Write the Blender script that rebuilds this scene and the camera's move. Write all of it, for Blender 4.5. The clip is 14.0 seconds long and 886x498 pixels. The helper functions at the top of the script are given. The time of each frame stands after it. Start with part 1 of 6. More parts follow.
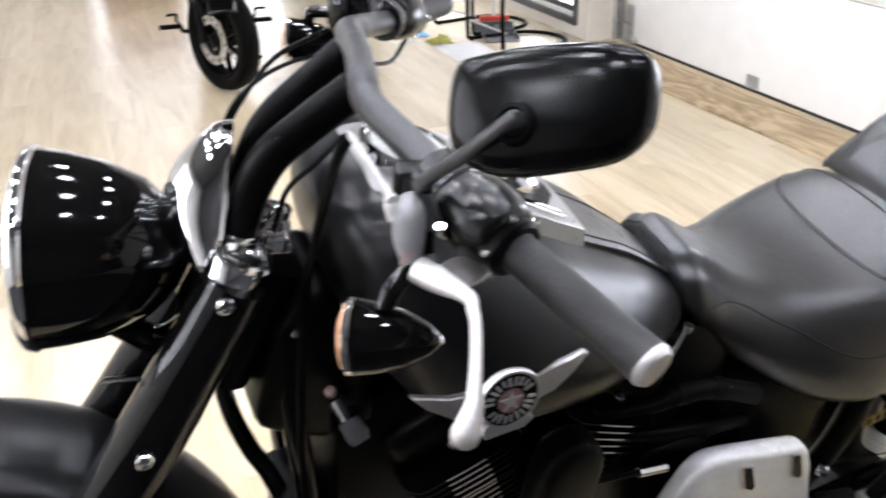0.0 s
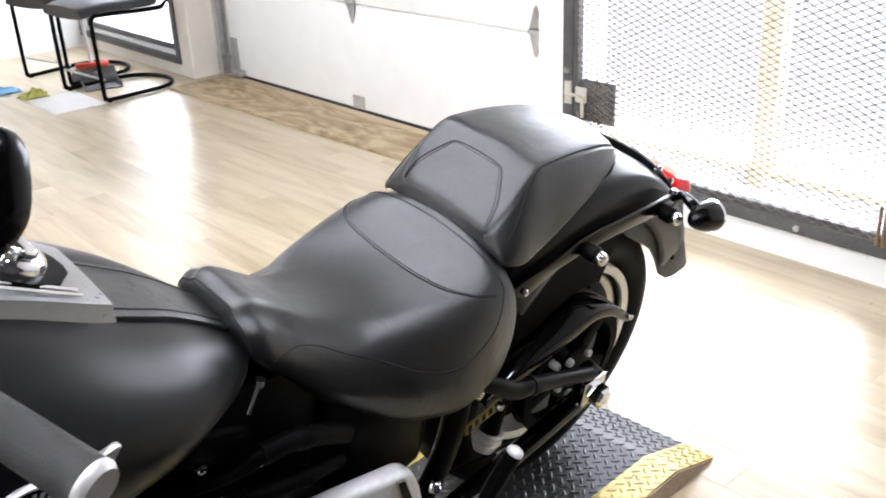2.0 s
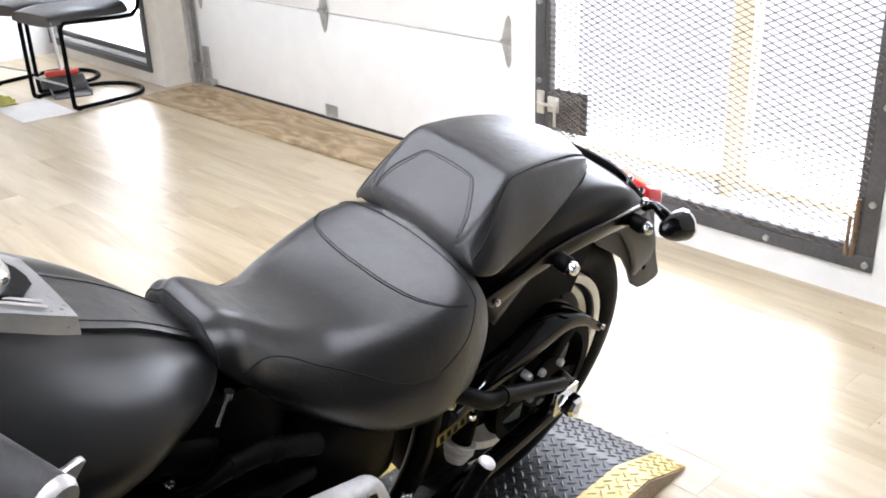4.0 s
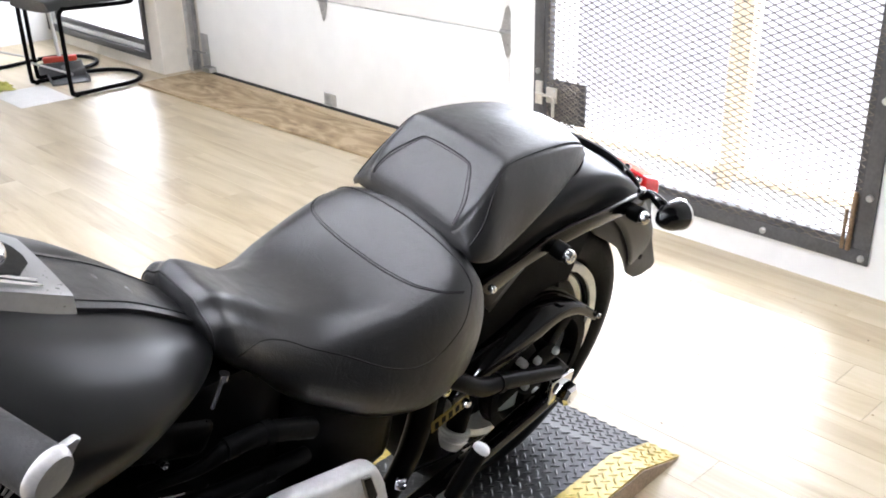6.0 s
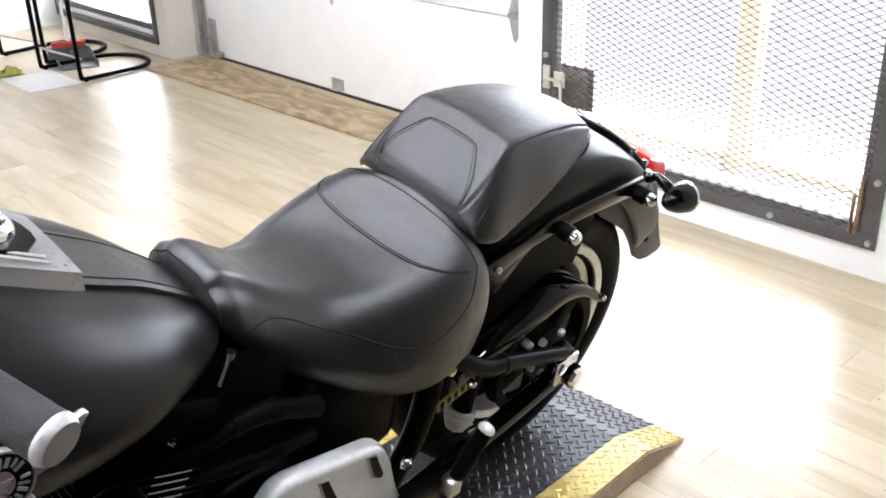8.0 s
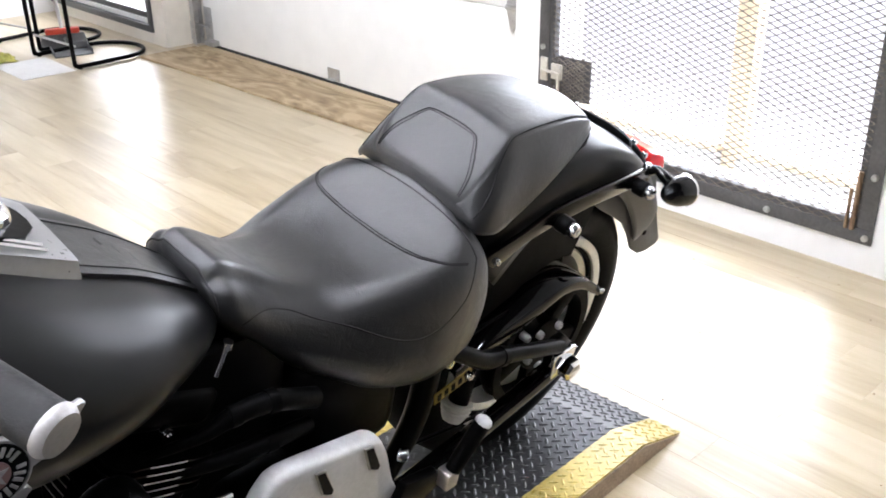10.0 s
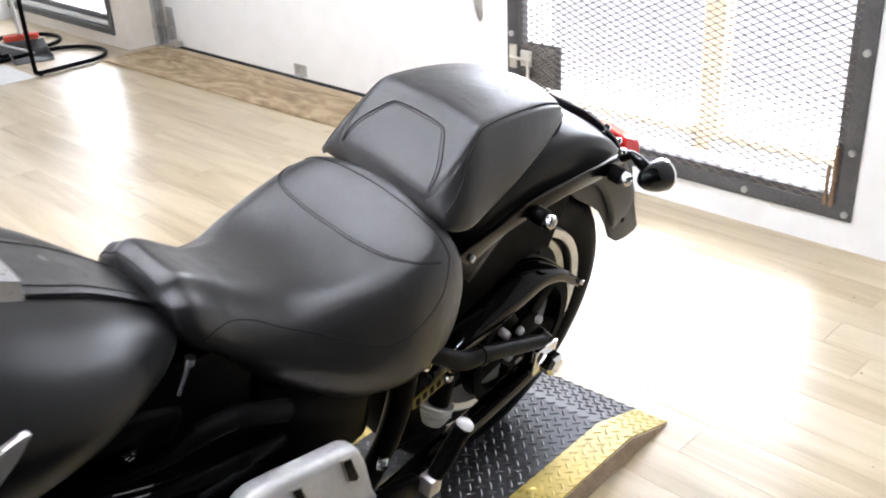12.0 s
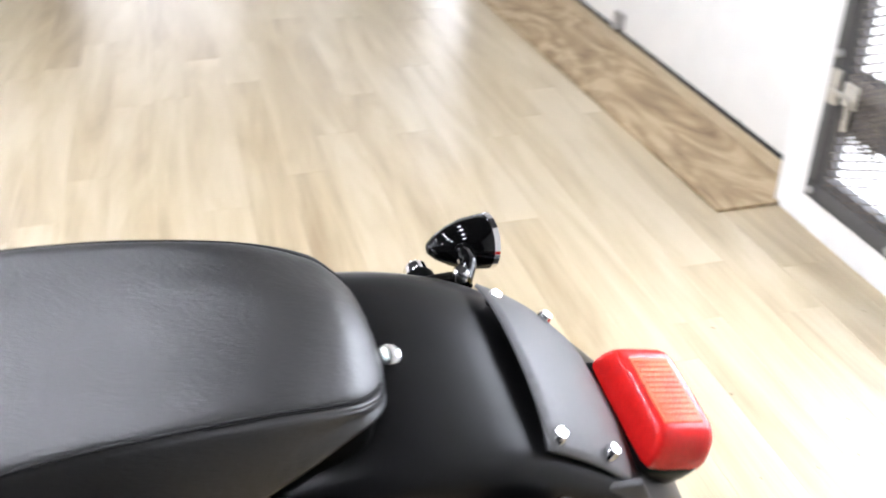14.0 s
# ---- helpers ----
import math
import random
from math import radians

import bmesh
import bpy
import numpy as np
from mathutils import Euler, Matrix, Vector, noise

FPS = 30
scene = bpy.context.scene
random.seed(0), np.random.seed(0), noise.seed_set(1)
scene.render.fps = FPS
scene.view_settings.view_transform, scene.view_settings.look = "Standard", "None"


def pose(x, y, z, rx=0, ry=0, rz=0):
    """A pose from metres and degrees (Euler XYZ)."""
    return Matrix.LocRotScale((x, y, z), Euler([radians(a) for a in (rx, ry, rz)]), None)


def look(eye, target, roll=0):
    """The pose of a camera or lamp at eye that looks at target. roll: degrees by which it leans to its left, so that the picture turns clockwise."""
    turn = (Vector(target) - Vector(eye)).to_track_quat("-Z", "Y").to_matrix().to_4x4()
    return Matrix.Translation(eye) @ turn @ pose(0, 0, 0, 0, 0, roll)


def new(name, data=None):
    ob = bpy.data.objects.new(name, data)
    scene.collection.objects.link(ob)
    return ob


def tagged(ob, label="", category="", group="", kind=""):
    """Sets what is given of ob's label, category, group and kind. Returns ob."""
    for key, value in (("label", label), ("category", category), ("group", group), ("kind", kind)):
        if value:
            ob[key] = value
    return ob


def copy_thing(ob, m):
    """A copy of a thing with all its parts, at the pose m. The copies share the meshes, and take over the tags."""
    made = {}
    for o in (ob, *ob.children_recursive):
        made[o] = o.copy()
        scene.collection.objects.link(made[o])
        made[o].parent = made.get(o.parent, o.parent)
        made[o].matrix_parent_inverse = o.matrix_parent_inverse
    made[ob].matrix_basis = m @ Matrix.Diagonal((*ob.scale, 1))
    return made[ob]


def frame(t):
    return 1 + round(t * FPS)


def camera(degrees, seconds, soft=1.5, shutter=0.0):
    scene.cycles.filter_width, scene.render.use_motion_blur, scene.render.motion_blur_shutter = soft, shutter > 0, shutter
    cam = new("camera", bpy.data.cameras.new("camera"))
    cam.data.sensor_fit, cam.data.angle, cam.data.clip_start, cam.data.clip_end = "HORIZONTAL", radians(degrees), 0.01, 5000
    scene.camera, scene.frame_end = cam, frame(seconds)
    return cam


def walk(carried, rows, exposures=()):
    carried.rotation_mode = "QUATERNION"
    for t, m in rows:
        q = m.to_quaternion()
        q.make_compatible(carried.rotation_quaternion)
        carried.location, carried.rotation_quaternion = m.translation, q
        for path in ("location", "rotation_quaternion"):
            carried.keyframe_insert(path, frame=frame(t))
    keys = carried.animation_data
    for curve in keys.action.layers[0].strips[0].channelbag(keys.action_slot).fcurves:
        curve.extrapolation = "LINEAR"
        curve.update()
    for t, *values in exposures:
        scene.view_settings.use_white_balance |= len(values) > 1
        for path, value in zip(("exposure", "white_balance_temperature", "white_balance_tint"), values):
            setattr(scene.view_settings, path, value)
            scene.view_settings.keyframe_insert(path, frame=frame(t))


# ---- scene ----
cam = camera(49.2, 14.0, soft=1.8, shutter=0.4)
PATH = [
    (0, (-1.512, -1.153, 1.404), (-0.9, 0.557, 0.566), -1.5),
    (0.5, (-1.444, -1.164, 1.405), (-0.625, 0.459, 0.573), -3.6),
    (1, (-1.393, -1.169, 1.395), (-0.395, 0.354, 0.567), -3.2),
    (1.5, (-1.354, -1.161, 1.391), (-0.235, 0.275, 0.563), -2.7),
    (2, (-1.327, -1.153, 1.395), (-0.126, 0.227, 0.588), -2.6),
    (2.5, (-1.317, -1.154, 1.396), (-0.074, 0.207, 0.619), -2.7),
    (3, (-1.318, -1.151, 1.395), (-0.075, 0.205, 0.609), -2.2),
    (5.5, (-1.321, -1.151, 1.389), (-0.069, 0.189, 0.591), -1.7),
    (6, (-1.323, -1.155, 1.385), (-0.077, 0.185, 0.578), -1.3),
    (6.5, (-1.329, -1.159, 1.384), (-0.099, 0.195, 0.576), -1.4),
    (7, (-1.326, -1.162, 1.379), (-0.097, 0.183, 0.554), -1.4),
    (7.5, (-1.326, -1.165, 1.382), (-0.091, 0.179, 0.564), -1.4),
    (8, (-1.327, -1.165, 1.378), (-0.101, 0.179, 0.547), -1.4),
    (10.5, (-1.328, -1.15, 1.373), (-0.088, 0.173, 0.53), -0.4),
    (11, (-1.361, -1.151, 1.379), (-0.046, 0.128, 0.58), 0.5),
    (11.5, (-1.43, -1.158, 1.376), (-0.079, 0.064, 0.55), -0.2),
    (12, (-1.276, -1.114, 1.355), (-0.019, 0.18, 0.491), -2.7),
    (12.5, (-0.966, -1.071, 1.365), (0.167, 0.314, 0.472), 0.1),
    (13, (-0.71, -0.892, 1.339), (0.335, 0.53, 0.399), 1.5),
    (13.5, (-0.415, -0.751, 1.336), (0.493, 0.759, 0.389), -2.0),
    (14, (-0.072, -0.653, 1.326), (0.38, 0.992, 0.282), 0.3),
]
walk(cam, [(t, look(eye, target, roll)) for t, eye, target, roll in PATH], [(0.0, 0.06, 6150, 16), (3.0, -0.05, 6150, 16), (12.0, -0.06, 6150, 16), (13.0, -0.08, 6150, 16), (14.0, -0.1, 6080, 16)])

# ---- world, lights, exposure ----
world = bpy.data.worlds.new("world")
scene.world = world
world.use_nodes = True
wn = world.node_tree
sky = wn.nodes.new("ShaderNodeTexSky")
sky.sky_type, sky.sun_disc = "NISHITA", False
sky.sun_elevation, sky.sun_rotation = radians(50), radians(120)
wn.links.new(sky.outputs[0], wn.nodes["Background"].inputs[0])
wn.nodes["Background"].inputs[1].default_value = 0.15


def area_lamp(name, m, sx, sy, watts, color=(1, 1, 1)):
    data = bpy.data.lights.new(name, "AREA")
    data.shape, data.size, data.size_y, data.energy, data.color = "RECTANGLE", sx, sy, watts, color
    ob = new(name, data)
    ob.matrix_world = m
    return ob


area_lamp("daylight_gate", look((2.5, 0.62, 1.3), (0.0, 0.4, 0.4)), 2.4, 1.3, 170, (0.9, 0.955, 1.0))
area_lamp("daylight_shopfront", look((-5.06, 0.9, 1.9), (0.0, 0.6, 0.9)), 3.5, 2.0, 70, (0.95, 0.98, 1.0))
area_lamp("daylight_window", look((1.70, 5.2, 0.88), (0.2, 5.0, 0.3)), 1.3, 1.3, 46, (0.9, 0.955, 1.0))


# ---- materials ----
def mat(name, base, rough=0.5, metal=0.0, var=0.06, scale=8.0, bump=0.0, bscale=120.0, coat=0.0, rvar=0.08, spec=0.5, stretch=(1, 1, 1), emit=0.0):
    """A surface with large soft mottling, fine grain in colour and gloss, and fine relief."""
    m = bpy.data.materials.new(name)
    m.use_nodes = True
    nt = m.node_tree
    p = nt.nodes["Principled BSDF"]
    tc = nt.nodes.new("ShaderNodeTexCoord")
    mp = nt.nodes.new("ShaderNodeMapping")
    mp.inputs["Scale"].default_value = stretch
    nt.links.new(tc.outputs["Object"], mp.inputs[0])
    n1, n2 = nt.nodes.new("ShaderNodeTexNoise"), nt.nodes.new("ShaderNodeTexNoise")
    for n, s in ((n1, scale), (n2, scale * 9)):
        n.inputs["Scale"].default_value, n.inputs["Detail"].default_value = s, 5
        nt.links.new(mp.outputs[0], n.inputs[0])
    mx = nt.nodes.new("ShaderNodeMath")
    mx.operation = "ADD"
    nt.links.new(n1.outputs[0], mx.inputs[0])
    nt.links.new(n2.outputs[0], mx.inputs[1])
    ramp = nt.nodes.new("ShaderNodeMapRange")
    ramp.inputs[1].default_value, ramp.inputs[2].default_value = 0.65, 1.35
    ramp.inputs[3].default_value, ramp.inputs[4].default_value = 1 - var * 2, 1 + var * 2
    nt.links.new(mx.outputs[0], ramp.inputs[0])
    col = nt.nodes.new("ShaderNodeVectorMath")
    col.operation = "SCALE"
    col.inputs[0].default_value = base
    nt.links.new(ramp.outputs[0], col.inputs["Scale"])
    nt.links.new(col.outputs[0], p.inputs["Base Color"])
    rr = nt.nodes.new("ShaderNodeMapRange")
    rr.inputs[1].default_value, rr.inputs[2].default_value = 0.65, 1.35
    rr.inputs[3].default_value, rr.inputs[4].default_value = max(0.02, rough - rvar), min(1, rough + rvar)
    nt.links.new(mx.outputs[0], rr.inputs[0])
    nt.links.new(rr.outputs[0], p.inputs["Roughness"])
    p.inputs["Metallic"].default_value = metal
    p.inputs["Coat Weight"].default_value = coat
    p.inputs["Coat Roughness"].default_value = 0.05
    p.inputs["Specular IOR Level"].default_value = spec
    if bump:
        n3, b = nt.nodes.new("ShaderNodeTexNoise"), nt.nodes.new("ShaderNodeBump")
        n3.inputs["Scale"].default_value, n3.inputs["Detail"].default_value = bscale, 3
        b.inputs["Strength"].default_value, b.inputs["Distance"].default_value = bump, 0.002
        nt.links.new(mp.outputs[0], n3.inputs[0])
        nt.links.new(n3.outputs[0], b.inputs["Height"])
        nt.links.new(b.outputs[0], p.inputs["Normal"])
    if emit:
        p.inputs["Emission Color"].default_value = (*base, 1)
        p.inputs["Emission Strength"].default_value = emit
    return m


def wood(name, light, dark, rough, along=1, scale=1.0, rnd=0.25, whorl=1.5, middle=None, bold=1.15, second=0.5, long=0.28, relief=0.12, gloss=0.085):
    """Plank wood: stretched grain along one axis, tone varied from piece to piece."""
    m = bpy.data.materials.new(name)
    m.use_nodes = True
    nt = m.node_tree
    p = nt.nodes["Principled BSDF"]
    tc = nt.nodes.new("ShaderNodeTexCoord")
    info = nt.nodes.new("ShaderNodeObjectInfo")
    isl = nt.nodes.new("ShaderNodeNewGeometry")
    add = nt.nodes.new("ShaderNodeMath")
    add.operation = "ADD"
    nt.links.new(info.outputs["Random"], add.inputs[0])
    nt.links.new(isl.outputs["Random Per Island"], add.inputs[1])
    off = nt.nodes.new("ShaderNodeVectorMath")
    off.operation = "SCALE"
    off.inputs[0].default_value = (13.0, 37.0, 7.0)
    nt.links.new(add.outputs[0], off.inputs["Scale"])
    va = nt.nodes.new("ShaderNodeVectorMath")
    nt.links.new(tc.outputs["Object"], va.inputs[0])
    nt.links.new(off.outputs[0], va.inputs[1])
    outs = []
    for s, st, det, dist in ((1.9 * scale, long, 7, whorl), (9.0 * scale, 0.09, 6, 0.2), (60.0 * scale, 0.03, 2, 0.0)):
        mp = nt.nodes.new("ShaderNodeMapping")
        sc = [s, s, s]
        sc[along] = s * st
        mp.inputs["Scale"].default_value = sc
        nt.links.new(va.outputs[0], mp.inputs[0])
        n = nt.nodes.new("ShaderNodeTexNoise")
        n.inputs["Scale"].default_value, n.inputs["Detail"].default_value, n.inputs["Distortion"].default_value = 3.0, det, dist
        nt.links.new(mp.outputs[0], n.inputs[0])
        outs.append(n.outputs[0])
    s1, s2, s3 = (nt.nodes.new("ShaderNodeMath") for _ in range(3))
    s1.operation = s2.operation = s3.operation = "MULTIPLY_ADD"
    s1.inputs[1].default_value, s1.inputs[2].default_value = bold, 0.135 - bold / 2
    nt.links.new(outs[0], s1.inputs[0])
    s2.inputs[1].default_value = second
    nt.links.new(outs[1], s2.inputs[0])
    nt.links.new(s1.outputs[0], s2.inputs[2])
    s3.inputs[1].default_value = 0.25
    nt.links.new(outs[2], s3.inputs[0])
    nt.links.new(s2.outputs[0], s3.inputs[2])
    fr = nt.nodes.new("ShaderNodeMath")
    fr.operation = "FRACT"
    nt.links.new(add.outputs[0], fr.inputs[0])
    tone = nt.nodes.new("ShaderNodeMath")
    tone.operation = "MULTIPLY_ADD"
    tone.inputs[1].default_value = rnd
    nt.links.new(fr.outputs[0], tone.inputs[0])
    nt.links.new(s3.outputs[0], tone.inputs[2])
    rm = nt.nodes.new("ShaderNodeValToRGB")
    rm.color_ramp.elements[0].position, rm.color_ramp.elements[0].color = 0.3, (*light, 1)
    rm.color_ramp.elements[1].position, rm.color_ramp.elements[1].color = 1.0, (*dark, 1)
    if middle:
        e_ = rm.color_ramp.elements.new(0.56)
        e_.color = (*middle, 1)
    nt.links.new(tone.outputs[0], rm.inputs[0])
    nt.links.new(rm.outputs[0], p.inputs["Base Color"])
    rr = nt.nodes.new("ShaderNodeMapRange")
    rr.inputs[3].default_value, rr.inputs[4].default_value = rough + 0.015 - gloss, rough + 0.015 + gloss
    nt.links.new(outs[1], rr.inputs[0])
    nt.links.new(rr.outputs[0], p.inputs["Roughness"])
    b = nt.nodes.new("ShaderNodeBump")
    b.inputs["Strength"].default_value, b.inputs["Distance"].default_value = relief, 0.001
    nt.links.new(s3.outputs[0], b.inputs["Height"])
    nt.links.new(b.outputs[0], p.inputs["Normal"])
    return m


def glass(name, tint=(1, 1, 1), rough=0.0, ior=1.45):
    m = bpy.data.materials.new(name)
    m.use_nodes = True
    p = m.node_tree.nodes["Principled BSDF"]
    p.inputs["Base Color"].default_value = (*tint, 1)
    p.inputs["Roughness"].default_value, p.inputs["IOR"].default_value = rough, ior
    p.inputs["Transmission Weight"].default_value = 1.0
    return m


def glow(name, color, strength):
    m = bpy.data.materials.new(name)
    m.use_nodes = True
    nt = m.node_tree
    nt.nodes.remove(nt.nodes["Principled BSDF"])
    e = nt.nodes.new("ShaderNodeEmission")
    e.inputs[0].default_value, e.inputs[1].default_value = (*color, 1), strength
    nt.links.new(e.outputs[0], nt.nodes["Material Output"].inputs[0])
    return m


MATTE = mat("matte_black_paint", (0.003, 0.003, 0.0032), 0.3, 0, 0.05, 5, 0.03, 500, spec=0.2, rvar=0.02)
CASTBLK = mat("rough_black_casting", (0.0025, 0.0025, 0.0025), 0.6, 0, 0.1, 20, 0.05, 250, spec=0.06)
GLOSS = mat("gloss_black_paint", (0.002, 0.002, 0.002), 0.06, 0, 0.05, 5, rvar=0.02, spec=0.3)
SATIN = mat("satin_black_metal", (0.0018, 0.0018, 0.0018), 0.34, 0, 0.08, 12, 0.04, 250, rvar=0.08, spec=0.055)
BARS = mat("satin_grey_handlebar", (0.03, 0.03, 0.031), 0.4, 0.3, 0.06, 12, 0.04, 300)
LEATHER = mat("black_leather", (0.0048, 0.0046, 0.0045), 0.38, 0, 0.25, 7, 0.2, 420, rvar=0.07, spec=0.85)


def soft_creases(m):
    """Shallow folds and hand-worn unevenness of padded leather, a few centimetres wide."""
    nt = m.node_tree
    p = nt.nodes["Principled BSDF"]
    tc = nt.nodes.new("ShaderNodeTexCoord")
    n = nt.nodes.new("ShaderNodeTexNoise")
    n.inputs["Scale"].default_value, n.inputs["Detail"].default_value = 20, 4
    n.inputs["Roughness"].default_value, n.inputs["Distortion"].default_value = 0.62, 1.2
    nt.links.new(tc.outputs["Object"], n.inputs["Vector"])
    b = nt.nodes.new("ShaderNodeBump")
    b.inputs["Strength"].default_value, b.inputs["Distance"].default_value = 0.3, 0.0035
    nt.links.new(n.outputs[0], b.inputs["Height"])
    had = p.inputs["Normal"].links
    if had:
        nt.links.new(had[0].from_socket, b.inputs["Normal"])
    nt.links.new(b.outputs[0], p.inputs["Normal"])


soft_creases(LEATHER)
THREAD = mat("dark_thread", (0.008, 0.008, 0.008), 0.8, 0, 0.1, 40)
RUBBER = mat("black_rubber", (0.0016, 0.0016, 0.0016), 0.5, 0, 0.1, 20, 0.15, 200, spec=0.05)
HOUSING = mat("moulded_black_housing", (0.004, 0.004, 0.004), 0.24, 0, 0.08, 20, spec=0.4, rvar=0.02)
PERCHGREY = mat("pale_grey_plastic", (0.2, 0.2, 0.205), 0.45, 0, 0.06, 20, 0.04, 250)
MIRRORBLK = mat("smooth_black_shell", (0.0015, 0.0015, 0.0015), 0.2, 0, 0.08, 20, spec=0.15, rvar=0.02)
GRIPRUB = mat("grip_rubber", (0.009, 0.0085, 0.0085), 0.65, 0, 0.1, 30, 0.3, 350)
CHROME = mat("chrome", (0.82, 0.82, 0.83), 0.07, 1, 0.02, 6, rvar=0.03)
ALLOY = mat("cast_alloy", (0.55, 0.54, 0.53), 0.38, 1, 0.07, 14, 0.06, 220)
SILVER = mat("silver_paint", (0.74, 0.74, 0.73), 0.38, 0.2, 0.05, 12, 0.05, 260)
CONSOLE = mat("console_silver", (0.27, 0.27, 0.27), 0.33, 0.5, 0.05, 14, 0.03, 260)
STRUT = mat("dark_polished_steel", (0.018, 0.0165, 0.015), 0.16, 0.8, 0.1, 8, rvar=0.06)
MOUNTGREY = mat("worn_grey_coat", (0.1, 0.1, 0.1), 0.5, 0, 0.1, 14, 0.12, 300)
FENDGREY = mat("textured_grey_coat", (0.045, 0.045, 0.046), 0.55, 0, 0.08, 14, 0.12, 300)
RIM = mat("polished_rim", (0.86, 0.85, 0.82), 0.4, 0.6, 0.05, 8, rvar=0.05)
REDLENS = mat("red_lens", (0.6, 0.014, 0.012), 0.16, 0, 0.06, 20, coat=0.1, rvar=0.03, spec=0.3)
REDIN = mat("orange_red_bulb_reflector", (0.85, 0.17, 0.08), 0.4, 0, 0.25, 35, 0.3, 400, spec=0.25)
AMBER = mat("amber_lens", (0.55, 0.3, 0.16), 0.12, 0, 0.08, 25, coat=0.6, rvar=0.03)
CLEARLENS = mat("pale_clear_lens", (0.7, 0.69, 0.66), 0.12, 0.3, 0.05, 25, rvar=0.03)
LABELY = mat("dull_yellow_label", (0.24, 0.17, 0.02), 0.5, 0, 0.15, 40)
WHITEPL = mat("white_plastic", (0.66, 0.65, 0.62), 0.45, 0, 0.05, 20)
COPPER = mat("dull_copper_badge", (0.32, 0.2, 0.19), 0.45, 0.4, 0.08, 40)
WALL = mat("white_wall_paint", (0.83, 0.825, 0.80), 0.6, 0, 0.025, 1.2, 0.06, 90)
PILLAR = mat("cream_wall_paint", (0.72, 0.68, 0.6), 0.6, 0, 0.03, 2.0, 0.06, 90)
DOORW = mat("white_door_enamel", (0.85, 0.85, 0.82), 0.42, 0, 0.02, 1.0, 0.04, 60)
DARKW = mat("charcoal_wall_paint", (0.045, 0.045, 0.047), 0.7, 0, 0.04, 2.0, 0.06, 90)
# dark surface of the unseen floor sheet added beside the bike
DARKFLOOR = mat("dark_floor_surface", (0.03, 0.03, 0.031), 0.9, 0, 0.15, 30, 0.3, 400, spec=0.1)
CEIL = mat("charcoal_ceiling_paint", (0.07, 0.07, 0.07), 0.8, 0, 0.03, 2.0)
STEEL = mat("galvanised_steel", (0.5, 0.5, 0.49), 0.4, 0.8, 0.12, 20, 0.05, 120)
GATE = mat("dark_grey_gate_paint", (0.07, 0.07, 0.072), 0.45, 0, 0.15, 10, 0.1, 160)
MESH = mat("weathered_wire_mesh", (0.13, 0.11, 0.09), 0.6, 0.2, 0.25, 25)
RUST = mat("rusty_brown_steel", (0.2, 0.13, 0.075), 0.65, 0.2, 0.25, 18, 0.2, 120)
BEIGE = mat("beige_latch_paint", (0.52, 0.49, 0.42), 0.45, 0.1, 0.1, 30)
BLACKSEAL = mat("black_weather_strip", (0.02, 0.02, 0.02), 0.7, 0, 0.1, 20)
TREAD = mat("black_tread_plate", (0.1, 0.1, 0.102), 0.42, 0.8, 0.15, 12, 0.05, 200, rvar=0.1)
TREADY = mat("yellow_tread_plate", (0.62, 0.46, 0.11), 0.33, 0.1, 0.12, 14, 0.06, 200, rvar=0.1, spec=1.0)
LUG = mat("worn_bright_lug", (0.11, 0.11, 0.112), 0.4, 0.5, 0.3, 60)
LUGY = mat("worn_yellow_lug", (0.7, 0.55, 0.16), 0.32, 0.2, 0.15, 60)
RAMPSIDE = mat("ramp_side_plate", (0.34, 0.26, 0.18), 0.5, 0.1, 0.2, 18, 0.08, 150)
PLANK = wood("pale_oak_planks", (0.57, 0.485, 0.34), (0.32, 0.24, 0.14), 0.28, 1, 1.15, 0.2, 1.4, (0.49, 0.405, 0.262), 1.35, 0.34, 0.13, 0.04, 0.035)
PLY = wood("worn_plywood", (0.50, 0.385, 0.235), (0.19, 0.125, 0.065), 0.6, 1, 0.75, 0.05, 5.0, (0.37, 0.27, 0.15), 1.9)
TIMBER = wood("pale_bare_timber", (0.56, 0.45, 0.29), (0.36, 0.26, 0.14), 0.6, 1, 1.4, 0.05, 1.0)
CLEAR = glass("window_glass")
MIRROR = mat("mirror_silver", (0.9, 0.9, 0.9), 0.02, 1, 0.0, 5, rvar=0.0)
GAUGE = mat("gauge_face", (0.5, 0.5, 0.5), 0.1, 0, 0.2, 40, coat=1.0)
OUTSIDE = glow("bright_overcast_distance", (1.0, 1.0, 1.0), 4.5)
LAMPW = glow("lamp_diffuser", (0.96, 0.98, 1.0), 205)
FINEDGE = mat("machined_fin_edge", (0.6, 0.59, 0.57), 0.4, 0.25, 0.08, 30)
LEVER = mat("pale_cast_alloy", (0.45, 0.435, 0.42), 0.46, 0.65, 0.07, 30, 0.06, 260)
TANWOOD = mat("tan_timber", (0.86, 0.7, 0.48), 0.7, 0, 0.15, 6, stretch=(6, 6, 1))
CONCRETE = mat("pale_concrete", (0.74, 0.73, 0.71), 0.8, 0, 0.1, 4, 0.1, 60)
REDPL = mat("red_plastic", (0.6, 0.07, 0.04), 0.4, 0, 0.06, 20)
BLUECL = mat("blue_cloth", (0.2, 0.42, 0.65), 0.85, 0, 0.12, 20, 0.2, 150)
GREENCL = mat("olive_yellow_glove", (0.38, 0.36, 0.08), 0.85, 0, 0.2, 20, 0.2, 150)
PAPER = mat("white_paper", (0.72, 0.71, 0.68), 0.7, 0, 0.04, 10)
GREYPL = mat("grey_plastic", (0.09, 0.09, 0.09), 0.5, 0, 0.1, 20)
